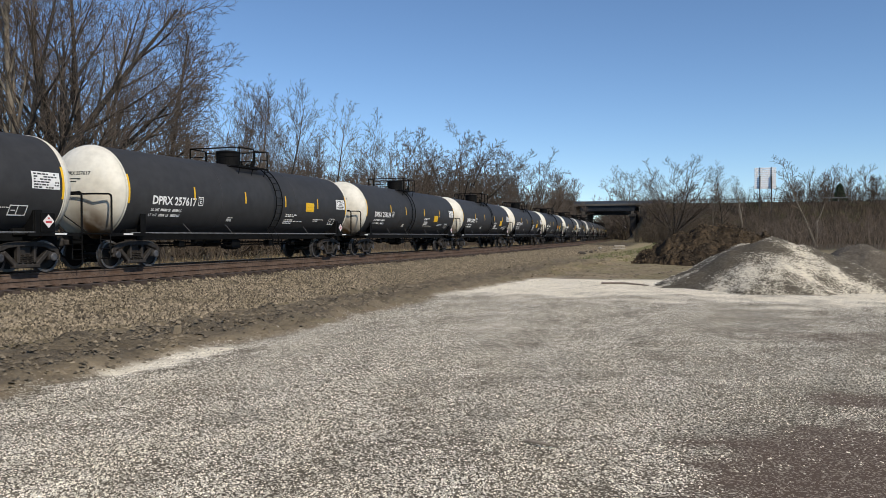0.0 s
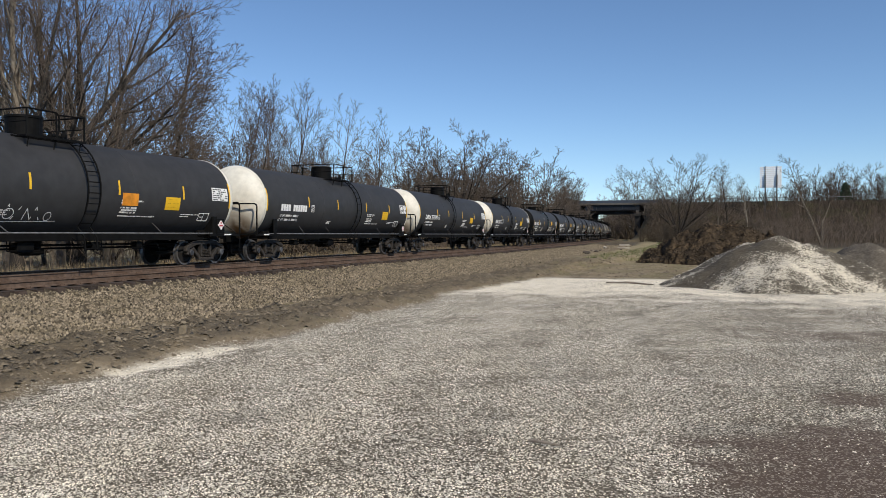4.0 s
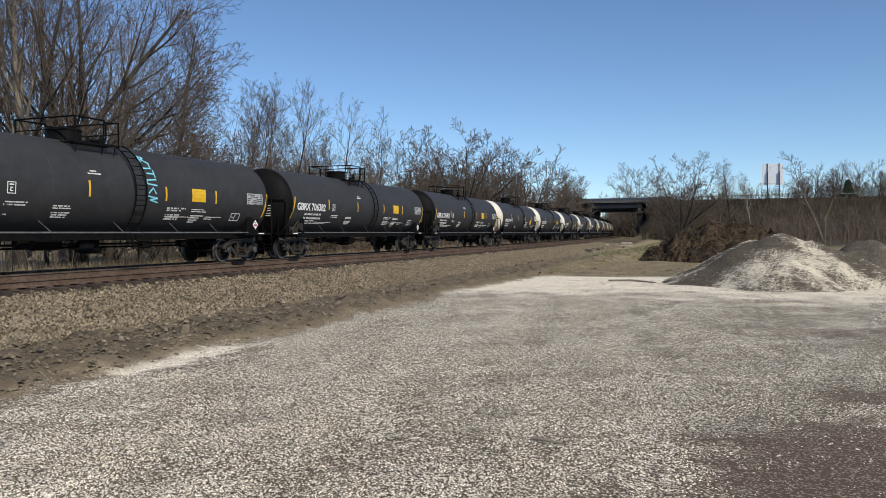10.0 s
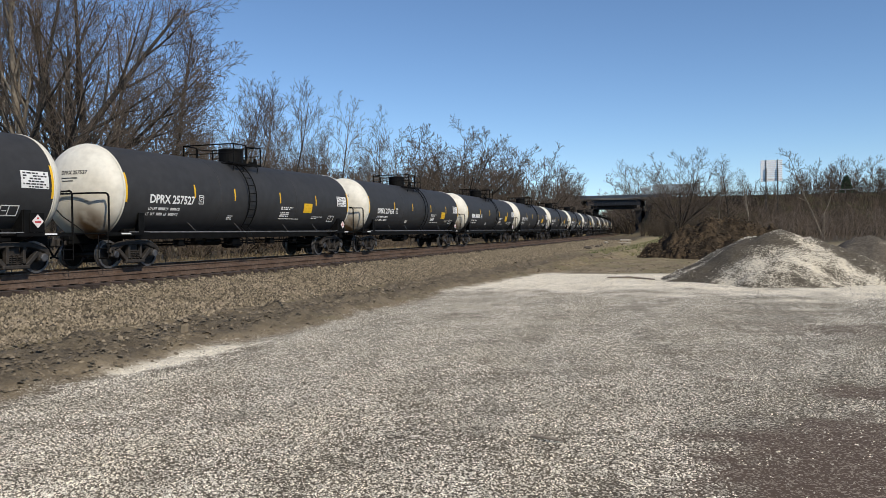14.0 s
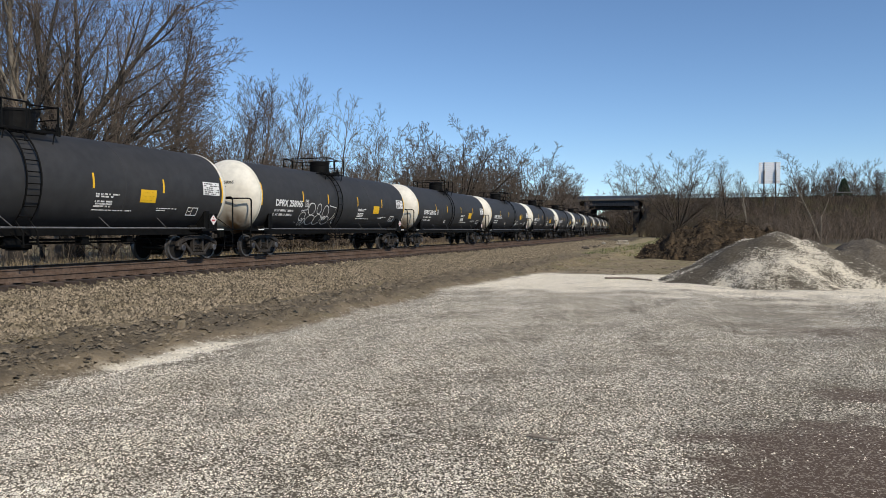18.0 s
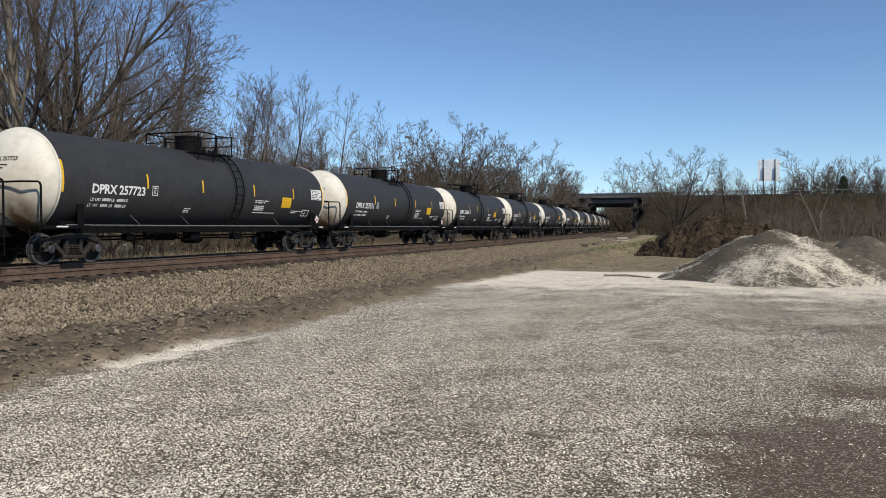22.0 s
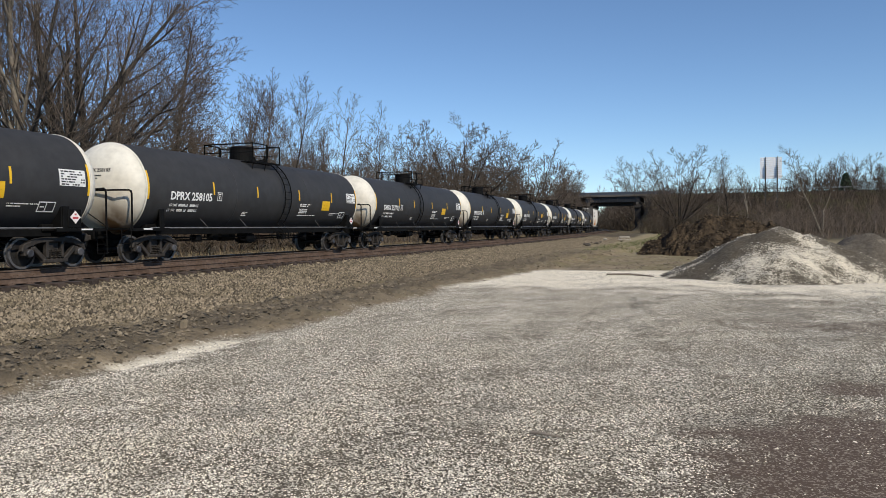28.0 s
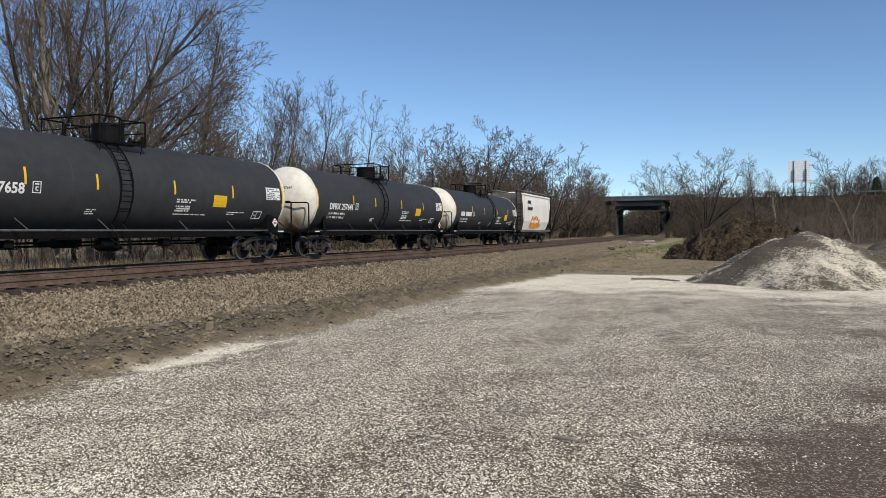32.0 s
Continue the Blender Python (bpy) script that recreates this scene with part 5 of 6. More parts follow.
TREES = {
    "big": [make_tree("bare_tree", 3, 17.0, 0.34, "large bare tree with dark spreading limbs beside the track", kids=(11, 8, 6, 3), spread=0.85, first=0.16, limb=0.85, rise=0.05, least=0.008, crook=0.8,
                      limbs=((3.2, 48, 0.70, 15.0, 0.24), (2.6, 56, 1.25, 12.5, 0.17), (3.0, 200, 0.12, 14.0, 0.17), (3.4, 232, 0.75, 9.0, 0.13), (3.6, 44, 0.26, 14.0, 0.16), (4.2, 60, 2.2, 10.0, 0.10), (2.4, 20, 1.9, 11.0, 0.12))),
            make_tree("bare_tree", 8, 17.0, 0.30, "large bare tree with forked trunk beside the track", kids=(11, 8, 6, 3), spread=0.9, first=0.14, forks=3, lean=0.16, limb=0.9, reach=0.95, rise=0.08, least=0.009)],
    "tall": [make_tree("bare_tree", 21, 15.0, 0.16, "tall slender bare tree with fine branches", kids=(36, 7, 5, 3), spread=1.15, first=0.10, limb=0.60, rise=0.05, least=0.0085, crook=0.6)],
    "pole": [make_tree("bare_tree", 25, 16.0, 0.22, "tall straight bare tree with a pale trunk", bark=PALEBARK, kids=(12, 7, 5, 3), spread=0.7, first=0.35, limb=0.6, rise=0.10, least=0.009, lean=0.02)],
    "young": [make_tree("bare_tree", 31, 12.0, 0.10, "young bare tree with several upright stems", kids=(11, 6, 4, 2), spread=0.75, first=0.12, limb=0.72, rise=0.04, least=0.0085, crook=0.45, limbs=fan(6, 0.5, 11.6, 3.6, 0.085, 11)),
              make_tree("bare_tree", 32, 12.0, 0.10, "young multi-stemmed bare tree in the thicket", kids=(11, 6, 4, 2), spread=0.80, first=0.12, limb=0.72, rise=0.04, least=0.0085, crook=0.45, limbs=fan(7, 0.4, 11.5, 4.4, 0.080, 12)),
              make_tree("bare_tree", 33, 12.0, 0.11, "young bare tree with fine grey twigs", kids=(13, 6, 4, 2), spread=0.75, first=0.14, limb=0.75, rise=0.04, least=0.0085, crook=0.5, limbs=fan(5, 0.8, 11.3, 3.2, 0.095, 13))],
    "sapling": [make_tree("bare_sapling", 35, 12.0, 0.07, "thin bare sapling among the brush", kids=(9, 6, 3), spread=0.7, first=0.3, limb=0.6, rise=0.08, least=0.017, crook=0.5, forks=1, lean=0.08)],
    "oak": [make_tree("bare_tree", 41, 12.0, 0.30, "round-crowned bare oak with dark crooked limbs", kids=(7, 7, 5, 2), spread=0.95, first=0.28, limb=0.75, rise=0.0, least=0.013, crook=1.1, limbs=fan(18, 2.2, 9.0, 7.4, 0.13, 1))],
    "round": [make_tree("bare_tree", 57, 12.0, 0.20, "bare tree with a rounded fan of branches", kids=(8, 6, 4), spread=0.85, first=0.18, limb=0.7, rise=0.0, least=0.017, crook=0.6, limbs=fan(18, 1.3, 10.3, 7.6, 0.09, 2))],
    "lean": [make_tree("bare_tree", 61, 12.0, 0.13, "leaning bare tree with a pale bent trunk", bark=PALEBARK, kids=(14, 7, 4), spread=1.1, first=0.45, limb=0.55, rise=0.03, least=0.016, crook=0.9, limbs=((0.3, 178, 0.34, 13.0, 0.13), (4.0, 20, 0.45, 6.5, 0.06)))],
    "far": [make_tree("bare_tree", 51, 12.0, 0.22, "bare tree of the distant wood", kids=(7, 6, 4), spread=0.85, first=0.18, limb=0.75, rise=0.02, least=0.018, crook=0.7, limbs=fan(11, 1.6, 10.2, 5.8, 0.11, 3)),
            make_tree("bare_tree", 52, 12.0, 0.20, "bare tree in the wood behind", kids=(16, 8, 5), spread=0.85, first=0.14, forks=3, lean=0.18, limb=0.8, reach=0.95, rise=0.09, least=0.016, crook=0.6)],
}
PLANTED = {}


def clear_of_track(x, y, gap):
    return float(np.min((_x - x) ** 2 + (_y - y) ** 2)) > gap * gap


def plant(kind, which, x, y, height, turn=None, tilt=0.0, label=""):
    src = TREES[kind][which]
    away = -0.5 if x < float(np.interp(y, _y, _x)) else 0.5
    while not clear_of_track(x, y, 7.0):
        x += away
    native = {"big": 17.0, "tall": 15.0, "pole": 16.0}.get(kind, 12.0)
    s = height / native * {"big": 1.10, "tall": 1.08, "pole": 1.05, "young": 1.20, "oak": 1.10, "round": 1.10, "far": 1.10}.get(kind, 1.0)
    m = pose(x, y, ground_z(x, y) - 0.05, 0, tilt, turn if turn is not None else (x * 37 + y * 91) % 360)
    if (kind, which) not in PLANTED:
        o = src
        o.matrix_basis = m
    else:
        o = copy_thing(src, m)
    o.scale = (s, s, s)
    PLANTED[(kind, which)] = True
    if label:
        tagged(o, label)
    return o


def build_trees():
    rng = random.Random(77)
    # beside the track, from the camera's side of the bend to the bridge: kind, mesh, x, y, height, turn
    rows = (("big", 0, -31.6, 26.4, 17.0, 0), ("pole", 0, -32.8, 27.8, 19.0, 40), ("tall", 0, -34.7, 40.0, 17.0, 0), ("big", 1, -36.5, 34.5, 18.0, 70), ("pole", 0, -40.8, 41.2, 18.5, 130), ("young", 0, -39.7, 44.1, 15.0, 20), ("pole", 0, -41.8, 34.2, 19.0, 250), ("pole", 0, -41.6, 38.0, 19.5, 10),
            ("young", 0, -35.2, 48.6, 12.0, 30), ("young", 1, -37.6, 54.3, 12.4, 110), ("young", 2, -35.1, 53.5, 12.6, 0), ("young", 1, -37.2, 59.3, 13.2, 200), ("young", 0, -34.4, 58.6, 13.4, 160), ("young", 2, -35.1, 62.9, 13.4, 80), ("young", 1, -35.5, 69.4, 12.4, 0), ("young", 2, -36.9, 75.5, 12.0, 300),
            ("round", 0, -37.9, 87.1, 14.2, 20), ("oak", 0, -36.6, 102.0, 16.8, 0), ("far", 0, -43.1, 109.5, 14.0, 60), ("far", 0, -36.0, 116.6, 15.5, 10), ("round", 0, -35.6, 135.4, 17.4, 90), ("far", 1, -41.1, 144.3, 14.4, 50), ("far", 0, -35.9, 150.8, 16.0, 140), ("far", 0, -36.8, 161.1, 15.2, 0),
            ("far", 1, -35.5, 174.4, 15.8, 80), ("far", 0, -36.2, 186.7, 13.6, 200), ("far", 1, -41.0, 190.0, 14.0, 30))
    for kind, which, x, y, h, turn in rows:
        plant(kind, which, x, y, h, turn)
        if kind == "young":  # a second row of the same growth close behind
            plant(kind, (which + 1) % 3, x - 4.5, y + 1.2, h * 0.98, turn + 120)
            plant(kind, (which + 2) % 3, x - 8.0, y - 2.0, h * 1.02, turn + 240)
    # the wood behind them
    for k in range(34):
        y = 12 + k * 5.4 + rng.uniform(-2, 2)
        x = -46 - rng.uniform(0, 9) - 0.10 * max(0, y - 80)
        h = (rng.uniform(10, 12.5) if y < 45 else rng.uniform(10.5, 12.5)) + (0.045 * max(0, y - 70))
        plant("far", k % 2, x, y, h)
    # on and before the embankment, and behind the road
    for kind, which, x, y, h, tilt in (("round", 0, -11.0, 169.6, 17.4, 0), ("tall", 0, -1.2, 176.0, 17.0, 0), ("pole", 0, -3.6, 180.0, 14.0, 0), ("pole", 0, 2.6, 180.0, 14.4, 0), ("young", 1, 4.4, 185.9, 10.0, 0), ("young", 0, -8.0, 188, 8.5, 0),
                                       ("lean", 0, 11.5, 119.4, 13.4, 0), ("young", 0, 10.1, 183.7, 10.5, 0), ("sapling", 0, 14.0, 150, 7.5, 0), ("sapling", 0, 6.5, 150, 7.0, 0), ("sapling", 0, 20.0, 160, 8.0, 0), ("sapling", 0, 25.0, 165, 8.0, 0), ("young", 1, 31.0, 172, 8, 0),
                                       ("round", 0, -29.5, 250.3, 22.2, 0), ("far", 0, 24.7, 260.8, 21.4, 0), ("far", 1, 28.1, 256.5, 21.4, 0), ("far", 0, 32.0, 260.0, 21.2, 0), ("round", 0, 36.2, 253.6, 21.0, 0), ("far", 1, 43.0, 255.1, 20.0, 0), ("far", 1, 18.0, 262, 19, 0),
                                       ("far", 1, -36.0, 270, 9, 0), ("far", 0, -42.5, 290, 13, 0), ("far", 1, -46.5, 300, 14, 0), ("far", 0, -49.0, 318, 15, 0), ("far", 1, -29.0, 300, 14, 0), ("far", 0, -31.0, 330, 16, 0),
                                       ("far", 0, -52.0, 262, 16, 0), ("far", 1, -56.0, 290, 16, 0), ("far", 0, -54.0, 320, 17, 0), ("far", 1, -24.0, 290, 12, 0), ("far", 0, -20.0, 276, 12, 0), ("far", 0, -26.0, 320, 13, 0), ("far", 1, -17.0, 300, 14, 0), ("far", 0, -33.0, 390, 15, 0), ("far", 1, -46.0, 430, 16, 0), ("far", 0, -92.0, 400, 16, 0), ("far", 1, -68.0, 330, 15, 0), ("far", 0, -52.0, 372, 14, 0), ("far", 1, -58.0, 400, 16, 0), ("far", 0, -64.0, 425, 16, 0), ("far", 1, -46.0, 405, 14, 0), ("far", 1, -70.0, 450, 17, 0), ("far", 0, -50.0, 470, 17, 0), ("far", 1, -88.0, 470, 17, 0), ("far", 0, -40.0, 350, 12, 0)):
        plant(kind, which, x, y, h, 0 if kind == "lean" else None, tilt)
    # saplings and young trees before the embankment
    for k in range(26):
        x = 2.0 + 1.45 * k + rng.uniform(-1.5, 1.5)
        y = rng.uniform(118, 182)
        plant("sapling", 0, x, y, rng.uniform(3.6, 6.2) * (0.7 + 0.3 * y / 180))
    # slim stems on the embankment's slope
    for k in range(34):
        x = -15.0 + 1.7 * k + rng.uniform(-1.2, 1.2)
        plant("sapling", 0, x, rng.uniform(184, 203), rng.uniform(4.5, 7.5) if x < 10 else rng.uniform(2.5, 4.0))
    for kind in TREES:
        for i, src in enumerate(TREES[kind]):
            if (kind, i) not in PLANTED:
                plant(kind, i, -60, 40 + 10 * i, 12)


build_trees()


def brush(name, seed, count, place, low, high, mat, label, category="brush", twigs=8):
    """A thicket of thin bare stems with side twigs, as one object."""
    rng = random.Random(seed)
    segs = []
    for k in range(count):
        x, y = place(rng)
        h = rng.uniform(low, high)
        z = ZLOOK(x, y)
        p = Vector((x, y, z - 0.05))
        d = Vector((rng.gauss(0, 0.28), rng.gauss(0, 0.28), 1)).normalized()
        r = 0.006 + 0.003 * h + 0.00006 * max(0.0, y - 30) * h
        pts = [p]
        for i in range(3):
            d = (d + Vector((rng.gauss(0, 0.2), rng.gauss(0, 0.2), 0.02))).normalized()
            pts.append(pts[-1] + d * h / 3)
        for i, (a, b) in enumerate(zip(pts, pts[1:])):
            segs.append((a, b, r * (1 - 0.3 * i), r * (0.7 - 0.3 * i)))
        for i in range(twigs):
            f = rng.uniform(0.25, 0.98) * 3
            j = min(2, int(f))
            base = pts[j].lerp(pts[j + 1], f - j)
            nd = Vector((rng.gauss(0, 0.6), rng.gauss(0, 0.6), rng.uniform(0.25, 1.0))).normalized()
            segs.append((base, base + nd * h * rng.uniform(0.14, 0.34), r * 0.45, r * 0.15))
    me = tubes_mesh(name, segs, 3, mat)
    return tagged(new(name, me), label, category, kind="stuff")


_gx, _gy = np.arange(-75.0, 75.0, 1.0), np.arange(-10.0, 300.0, 1.0)
_GX, _GY = np.meshgrid(_gx, _gy)
_GZ = land(_GX.ravel(), _GY.ravel())[0].reshape(_GX.shape)


def ZLOOK(x, y):
    i, j = int(min(max((y + 10), 0), len(_gy) - 2)), int(min(max(x + 75, 0), len(_gx) - 2))
    fy, fx = min(max(y + 10 - i, 0), 1), min(max(x + 75 - j, 0), 1)
    return float((_GZ[i, j] * (1 - fx) + _GZ[i, j + 1] * fx) * (1 - fy) + (_GZ[i + 1, j] * (1 - fx) + _GZ[i + 1, j + 1] * fx) * fy)


def left_wood(rng):
    y = 10 + 195 * rng.random() ** 1.3
    tx = on_track(y)[0]
    return tx - rng.uniform(8.5, 24) - 0.03 * y, y


def slope_right(rng):
    return rng.uniform(-21, 62), rng.uniform(180, 209)


def foot_right(rng):
    return rng.uniform(-16, 48), 150 + 34 * rng.random() ** 0.6


def right_wood(rng):
    return rng.uniform(3, 34), rng.uniform(95, 160)


def beyond(rng):
    while True:
        x, y = rng.uniform(-90, -12), rng.uniform(228, 420)
        if clear_of_track(x, y, 6.5) and not (-44 < x < -33 and y < 250):
            return x, y


def horizon(rng):
    while True:
        x, y = rng.uniform(-330, 330), rng.uniform(430, 520)
        if clear_of_track(x, y, 8):
            return x, y


brush("thicket", 5, 3000, left_wood, 1.6, 5.5, LEFTBRUSH, "tangled bare brown thicket at the edge of the wood")
brush("thicket", 9, 4400, slope_right, 1.4, 4.6, BRUSH, "bare brown brush on the road embankment")
brush("thicket", 12, 1500, foot_right, 2.0, 5.0, BRUSH, "bare brush at the foot of the embankment")
brush("thicket", 14, 500, right_wood, 2.0, 5.5, TWIG, "thin bare saplings behind the stone piles")
brush("thicket", 15, 700, lambda r: (r.uniform(-46, -38), r.uniform(180, 210)), 1.5, 4.5, BRUSH, "bare brush beside the bridge pier")
brush("thicket", 16, 2600, lambda r: beyond(r), 4, 12, BRUSH, "bare brush beyond the bridge")
brush("distant_wood", 17, 1500, lambda r: horizon(r), 8, 15, BRUSH, "brown leafless wood on the horizon", "wood", 10)

STRAW = material("dry_straw_grass", (0.36, 0.29, 0.17), 0.9, 0, 0.3, 2, 0, tint=(0.27, 0.20, 0.12), per_island=0.35)
GREENGRASS = material("spring_grass", (0.11, 0.14, 0.045), 0.9, 0, 0.3, 2, 0, tint=(0.20, 0.18, 0.08), per_island=0.35)


def grass(name, seed, count, place, low, high, mat, label):
    rng = np.random.RandomState(seed)
    pr = random.Random(seed)
    P = np.array([(x, y, ZLOOK(x, y)) for x, y in (place(pr) for _ in range(count))])
    a = rng.uniform(0, 2 * np.pi, count)
    h = rng.uniform(low, high, count)
    w = 0.012 + 0.010 * rng.rand(count)
    side = np.stack([np.cos(a), np.sin(a), 0 * a], 1)
    bend = np.stack([rng.normal(0, 0.25, count), rng.normal(0, 0.25, count), np.ones(count)], 1) * h[:, None]
    verts = np.stack([P - side * w[:, None], P + side * w[:, None], P + bend], 1).reshape(-1, 3)
    tris = np.arange(3 * count).reshape(-1, 3)
    return tagged(new(name, raw_mesh(name, verts, tris, mat)), label, "grass", kind="stuff")


def far_verge(rng):
    y = 6 + 150 * rng.random() ** 1.5
    return on_track(y)[0] - rng.uniform(3.3, 9.5), y


def near_verge(rng):
    y = 48 + 150 * rng.random() ** 1.4
    return on_track(y)[0] + rng.uniform(10.5, 24) + 0.02 * y, y


grass("dry_grass", 3, 44000, far_verge, 0.30, 1.10, STRAW, "tall dry straw-coloured grass beyond the track")
grass("dry_grass", 4, 26000, near_verge, 0.04, 0.20, GREENGRASS, "short greening grass beside the track")


# ---- road bridge ----
def build_bridge():
    br = thing("road_bridge", "dark steel girder road bridge on concrete abutments over the track", "bridge", kind="")
    y0, y1 = 210.0, 222.0
    bm = box(bmesh.new(), (-31.5, (y0 + y1) / 2, 9.42), (31.0, y1 - y0, 0.36), bevel=0.04)
    part("deck", bm, CONCRETE, br, "weathered concrete deck slab")
    for k in range(6):
        y = y0 + 0.5 + k * 2.14
        low = 7.78 if k in (0, 5) else 6.9
        bm = bmesh.new()
        box(bm, (-31.3, y, (low + 9.2) / 2), (14.6, 0.05, 9.2 - low))
        box(bm, (-31.3, y, low), (14.6, 0.45, 0.06))
        box(bm, (-31.3, y, 9.18), (14.6, 0.40, 0.06))
        for q in range(21):
            box(bm, (-38.3 + 0.70 * q, y, (low + 9.2) / 2), (0.03, 0.30, 9.1 - low))
        part("girder", bm, DARKGIRDER, br, "plate girder with stiffeners, under-deck shade in its dark colour")
    for y, nm in ((y0 + 0.16, "parapet"), (y1 - 0.16, "parapet")):
        bm = box(bmesh.new(), (-31.5, y, 10.05), (31.0, 0.28, 0.9), bevel=0.03)
        part(nm, bm, GIRDER, br, "grey parapet wall")
    bm = box(bmesh.new(), (-31.5, y0 + 0.02, 9.62), (31.0, 0.12, 0.24), bevel=0.02)
    part("fascia", bm, CONCRETE, br)
    for x in (-37.75, -24.55):
        bm = box(bmesh.new(), (x, (y0 + y1) / 2, 6.55), (1.9, y1 - y0 + 0.2, 0.7), bevel=0.05)
        part("pier_cap", bm, PIER, br)
        bm = box(bmesh.new(), (x, (y0 + y1) / 2 + 0.2, 2.6), (1.5, y1 - y0 - 0.6, 7.6), bevel=0.05)
        part("pier_wall", bm, PIER, br, "concrete pier wall, under-bridge shade in its dark colour")
        for y in (y0 + 0.5, y1 - 0.5):
            bm = box(bmesh.new(), (x, y, 7.3), (0.7, 0.5, 0.8), bevel=0.03)
            part("bearing", bm, CONCRETE, br)
    for x, w in ((-43.6, 7.2), (-20.0, 5.0)):
        bm = box(bmesh.new(), (x, (y0 + y1) / 2, 4.2), (w, y1 - y0, 9.9), bevel=0.05)
        part("abutment", bm, PIER, br, "concrete abutment, bridge shade in its dark colour")
    return br


build_bridge()


def build_road():
    bm = box(bmesh.new(), (192.5, 216.0, 9.60), (423.0, 11.4, 0.12))
    box(bm, (-223.5, 216.0, 9.60), (352.0, 11.4, 0.12))
    tagged(part("road", bm, material("worn_asphalt", (0.06, 0.06, 0.06), 0.9, 0, 0.2, 2, 0.2, 20)), "worn asphalt road on the embankment", "road", kind="structure")
    rail = thing("guard_rail", "long galvanised guard rail along the embankment road", "guard rail")
    GALV = material("galvanised_steel", (0.30, 0.31, 0.32), 0.5, 0.5, 0.15, 3, 0.05)
    bm = bmesh.new()
    for z in (10.42, 10.56):
        box(bm, (36.0, 210.2, z), (112.0, 0.07, 0.11), bevel=0.02)
    part("beam", bm, GALV, rail)
    for k in range(29):
        bm = box(bmesh.new(), (-19.0 + 4.0 * k, 210.3, 10.1), (0.12, 0.16, 1.1))
        part("post", bm, GALV, rail)


build_road()


def build_signboard():
    sb = thing("billboard", "back of a white slatted billboard on two dark posts", "billboard")
    y = 200.5
    panel = material("white_painted_slats", (0.86, 0.87, 0.88), 0.6, 0, 0.05, 2, 0.05)
    post = material("dark_post_steel", (0.06, 0.058, 0.055), 0.7, 0.2, 0.3, 3, 0.1)
    for k in range(11):
        bm = box(bmesh.new(), (7.95, y, 12.65 + 0.472 * k), (4.85, 0.10, 0.43), bevel=0.02)
        part("slat", bm, panel, sb)
    bm = bmesh.new()
    for z in (12.9, 15.1, 17.3):
        box(bm, (7.95, y + 0.12, z), (4.85, 0.10, 0.14))
    part("stringer", bm, post, sb)
    for x in (6.75, 9.35):
        base = ZLOOK(x, y - 0.3)
        bm = box(bmesh.new(), (x, y - 0.28, (base - 0.3 + 15.6) / 2), (0.26, 0.30, 15.6 - base + 0.3), bevel=0.02)
        part("post", bm, post, sb, "dark steel post")
        bm = box(bmesh.new(), (x, y - 0.14, 16.4), (0.12, 0.14, 2.6))
        part("post_top", bm, post, sb)


build_signboard()


def build_evergreen():
    ev = thing("evergreen_tree", "small dark green conifer beside the road", "tree")
    x, y = 27.2, 226.5
    z0 = ZLOOK(x, y) - 0.2
    bm = tube(bmesh.new(), [(x, y, z0), (x, y, z0 + 6.5)], [0.16, 0.04], 7)
    part("trunk", bm, BARK, ev)
    rng = np.random.RandomState(4)
    n = 5200
    f = rng.rand(n) ** 0.8
    rad = 2.0 * (1 - f) ** 0.8 * (0.55 + 0.45 * rng.rand(n)) + 0.1
    a = rng.uniform(0, 2 * np.pi, n)
    P = np.stack([x + rad * np.cos(a), y + rad * np.sin(a), z0 + 0.7 + 6.2 * f], 1)
    q = rng.normal(0, 0.22, (n, 3, 3))
    verts = (P[:, None, :] + q).reshape(-1, 3)
    needle = material("conifer_needles", (0.030, 0.055, 0.025), 0.8, 0, 0.3, 3, 0, per_island=0.4)
    o = new("crown", raw_mesh("crown", verts, np.arange(3 * n).reshape(-1, 3), needle))
    o.parent = ev


build_evergreen()


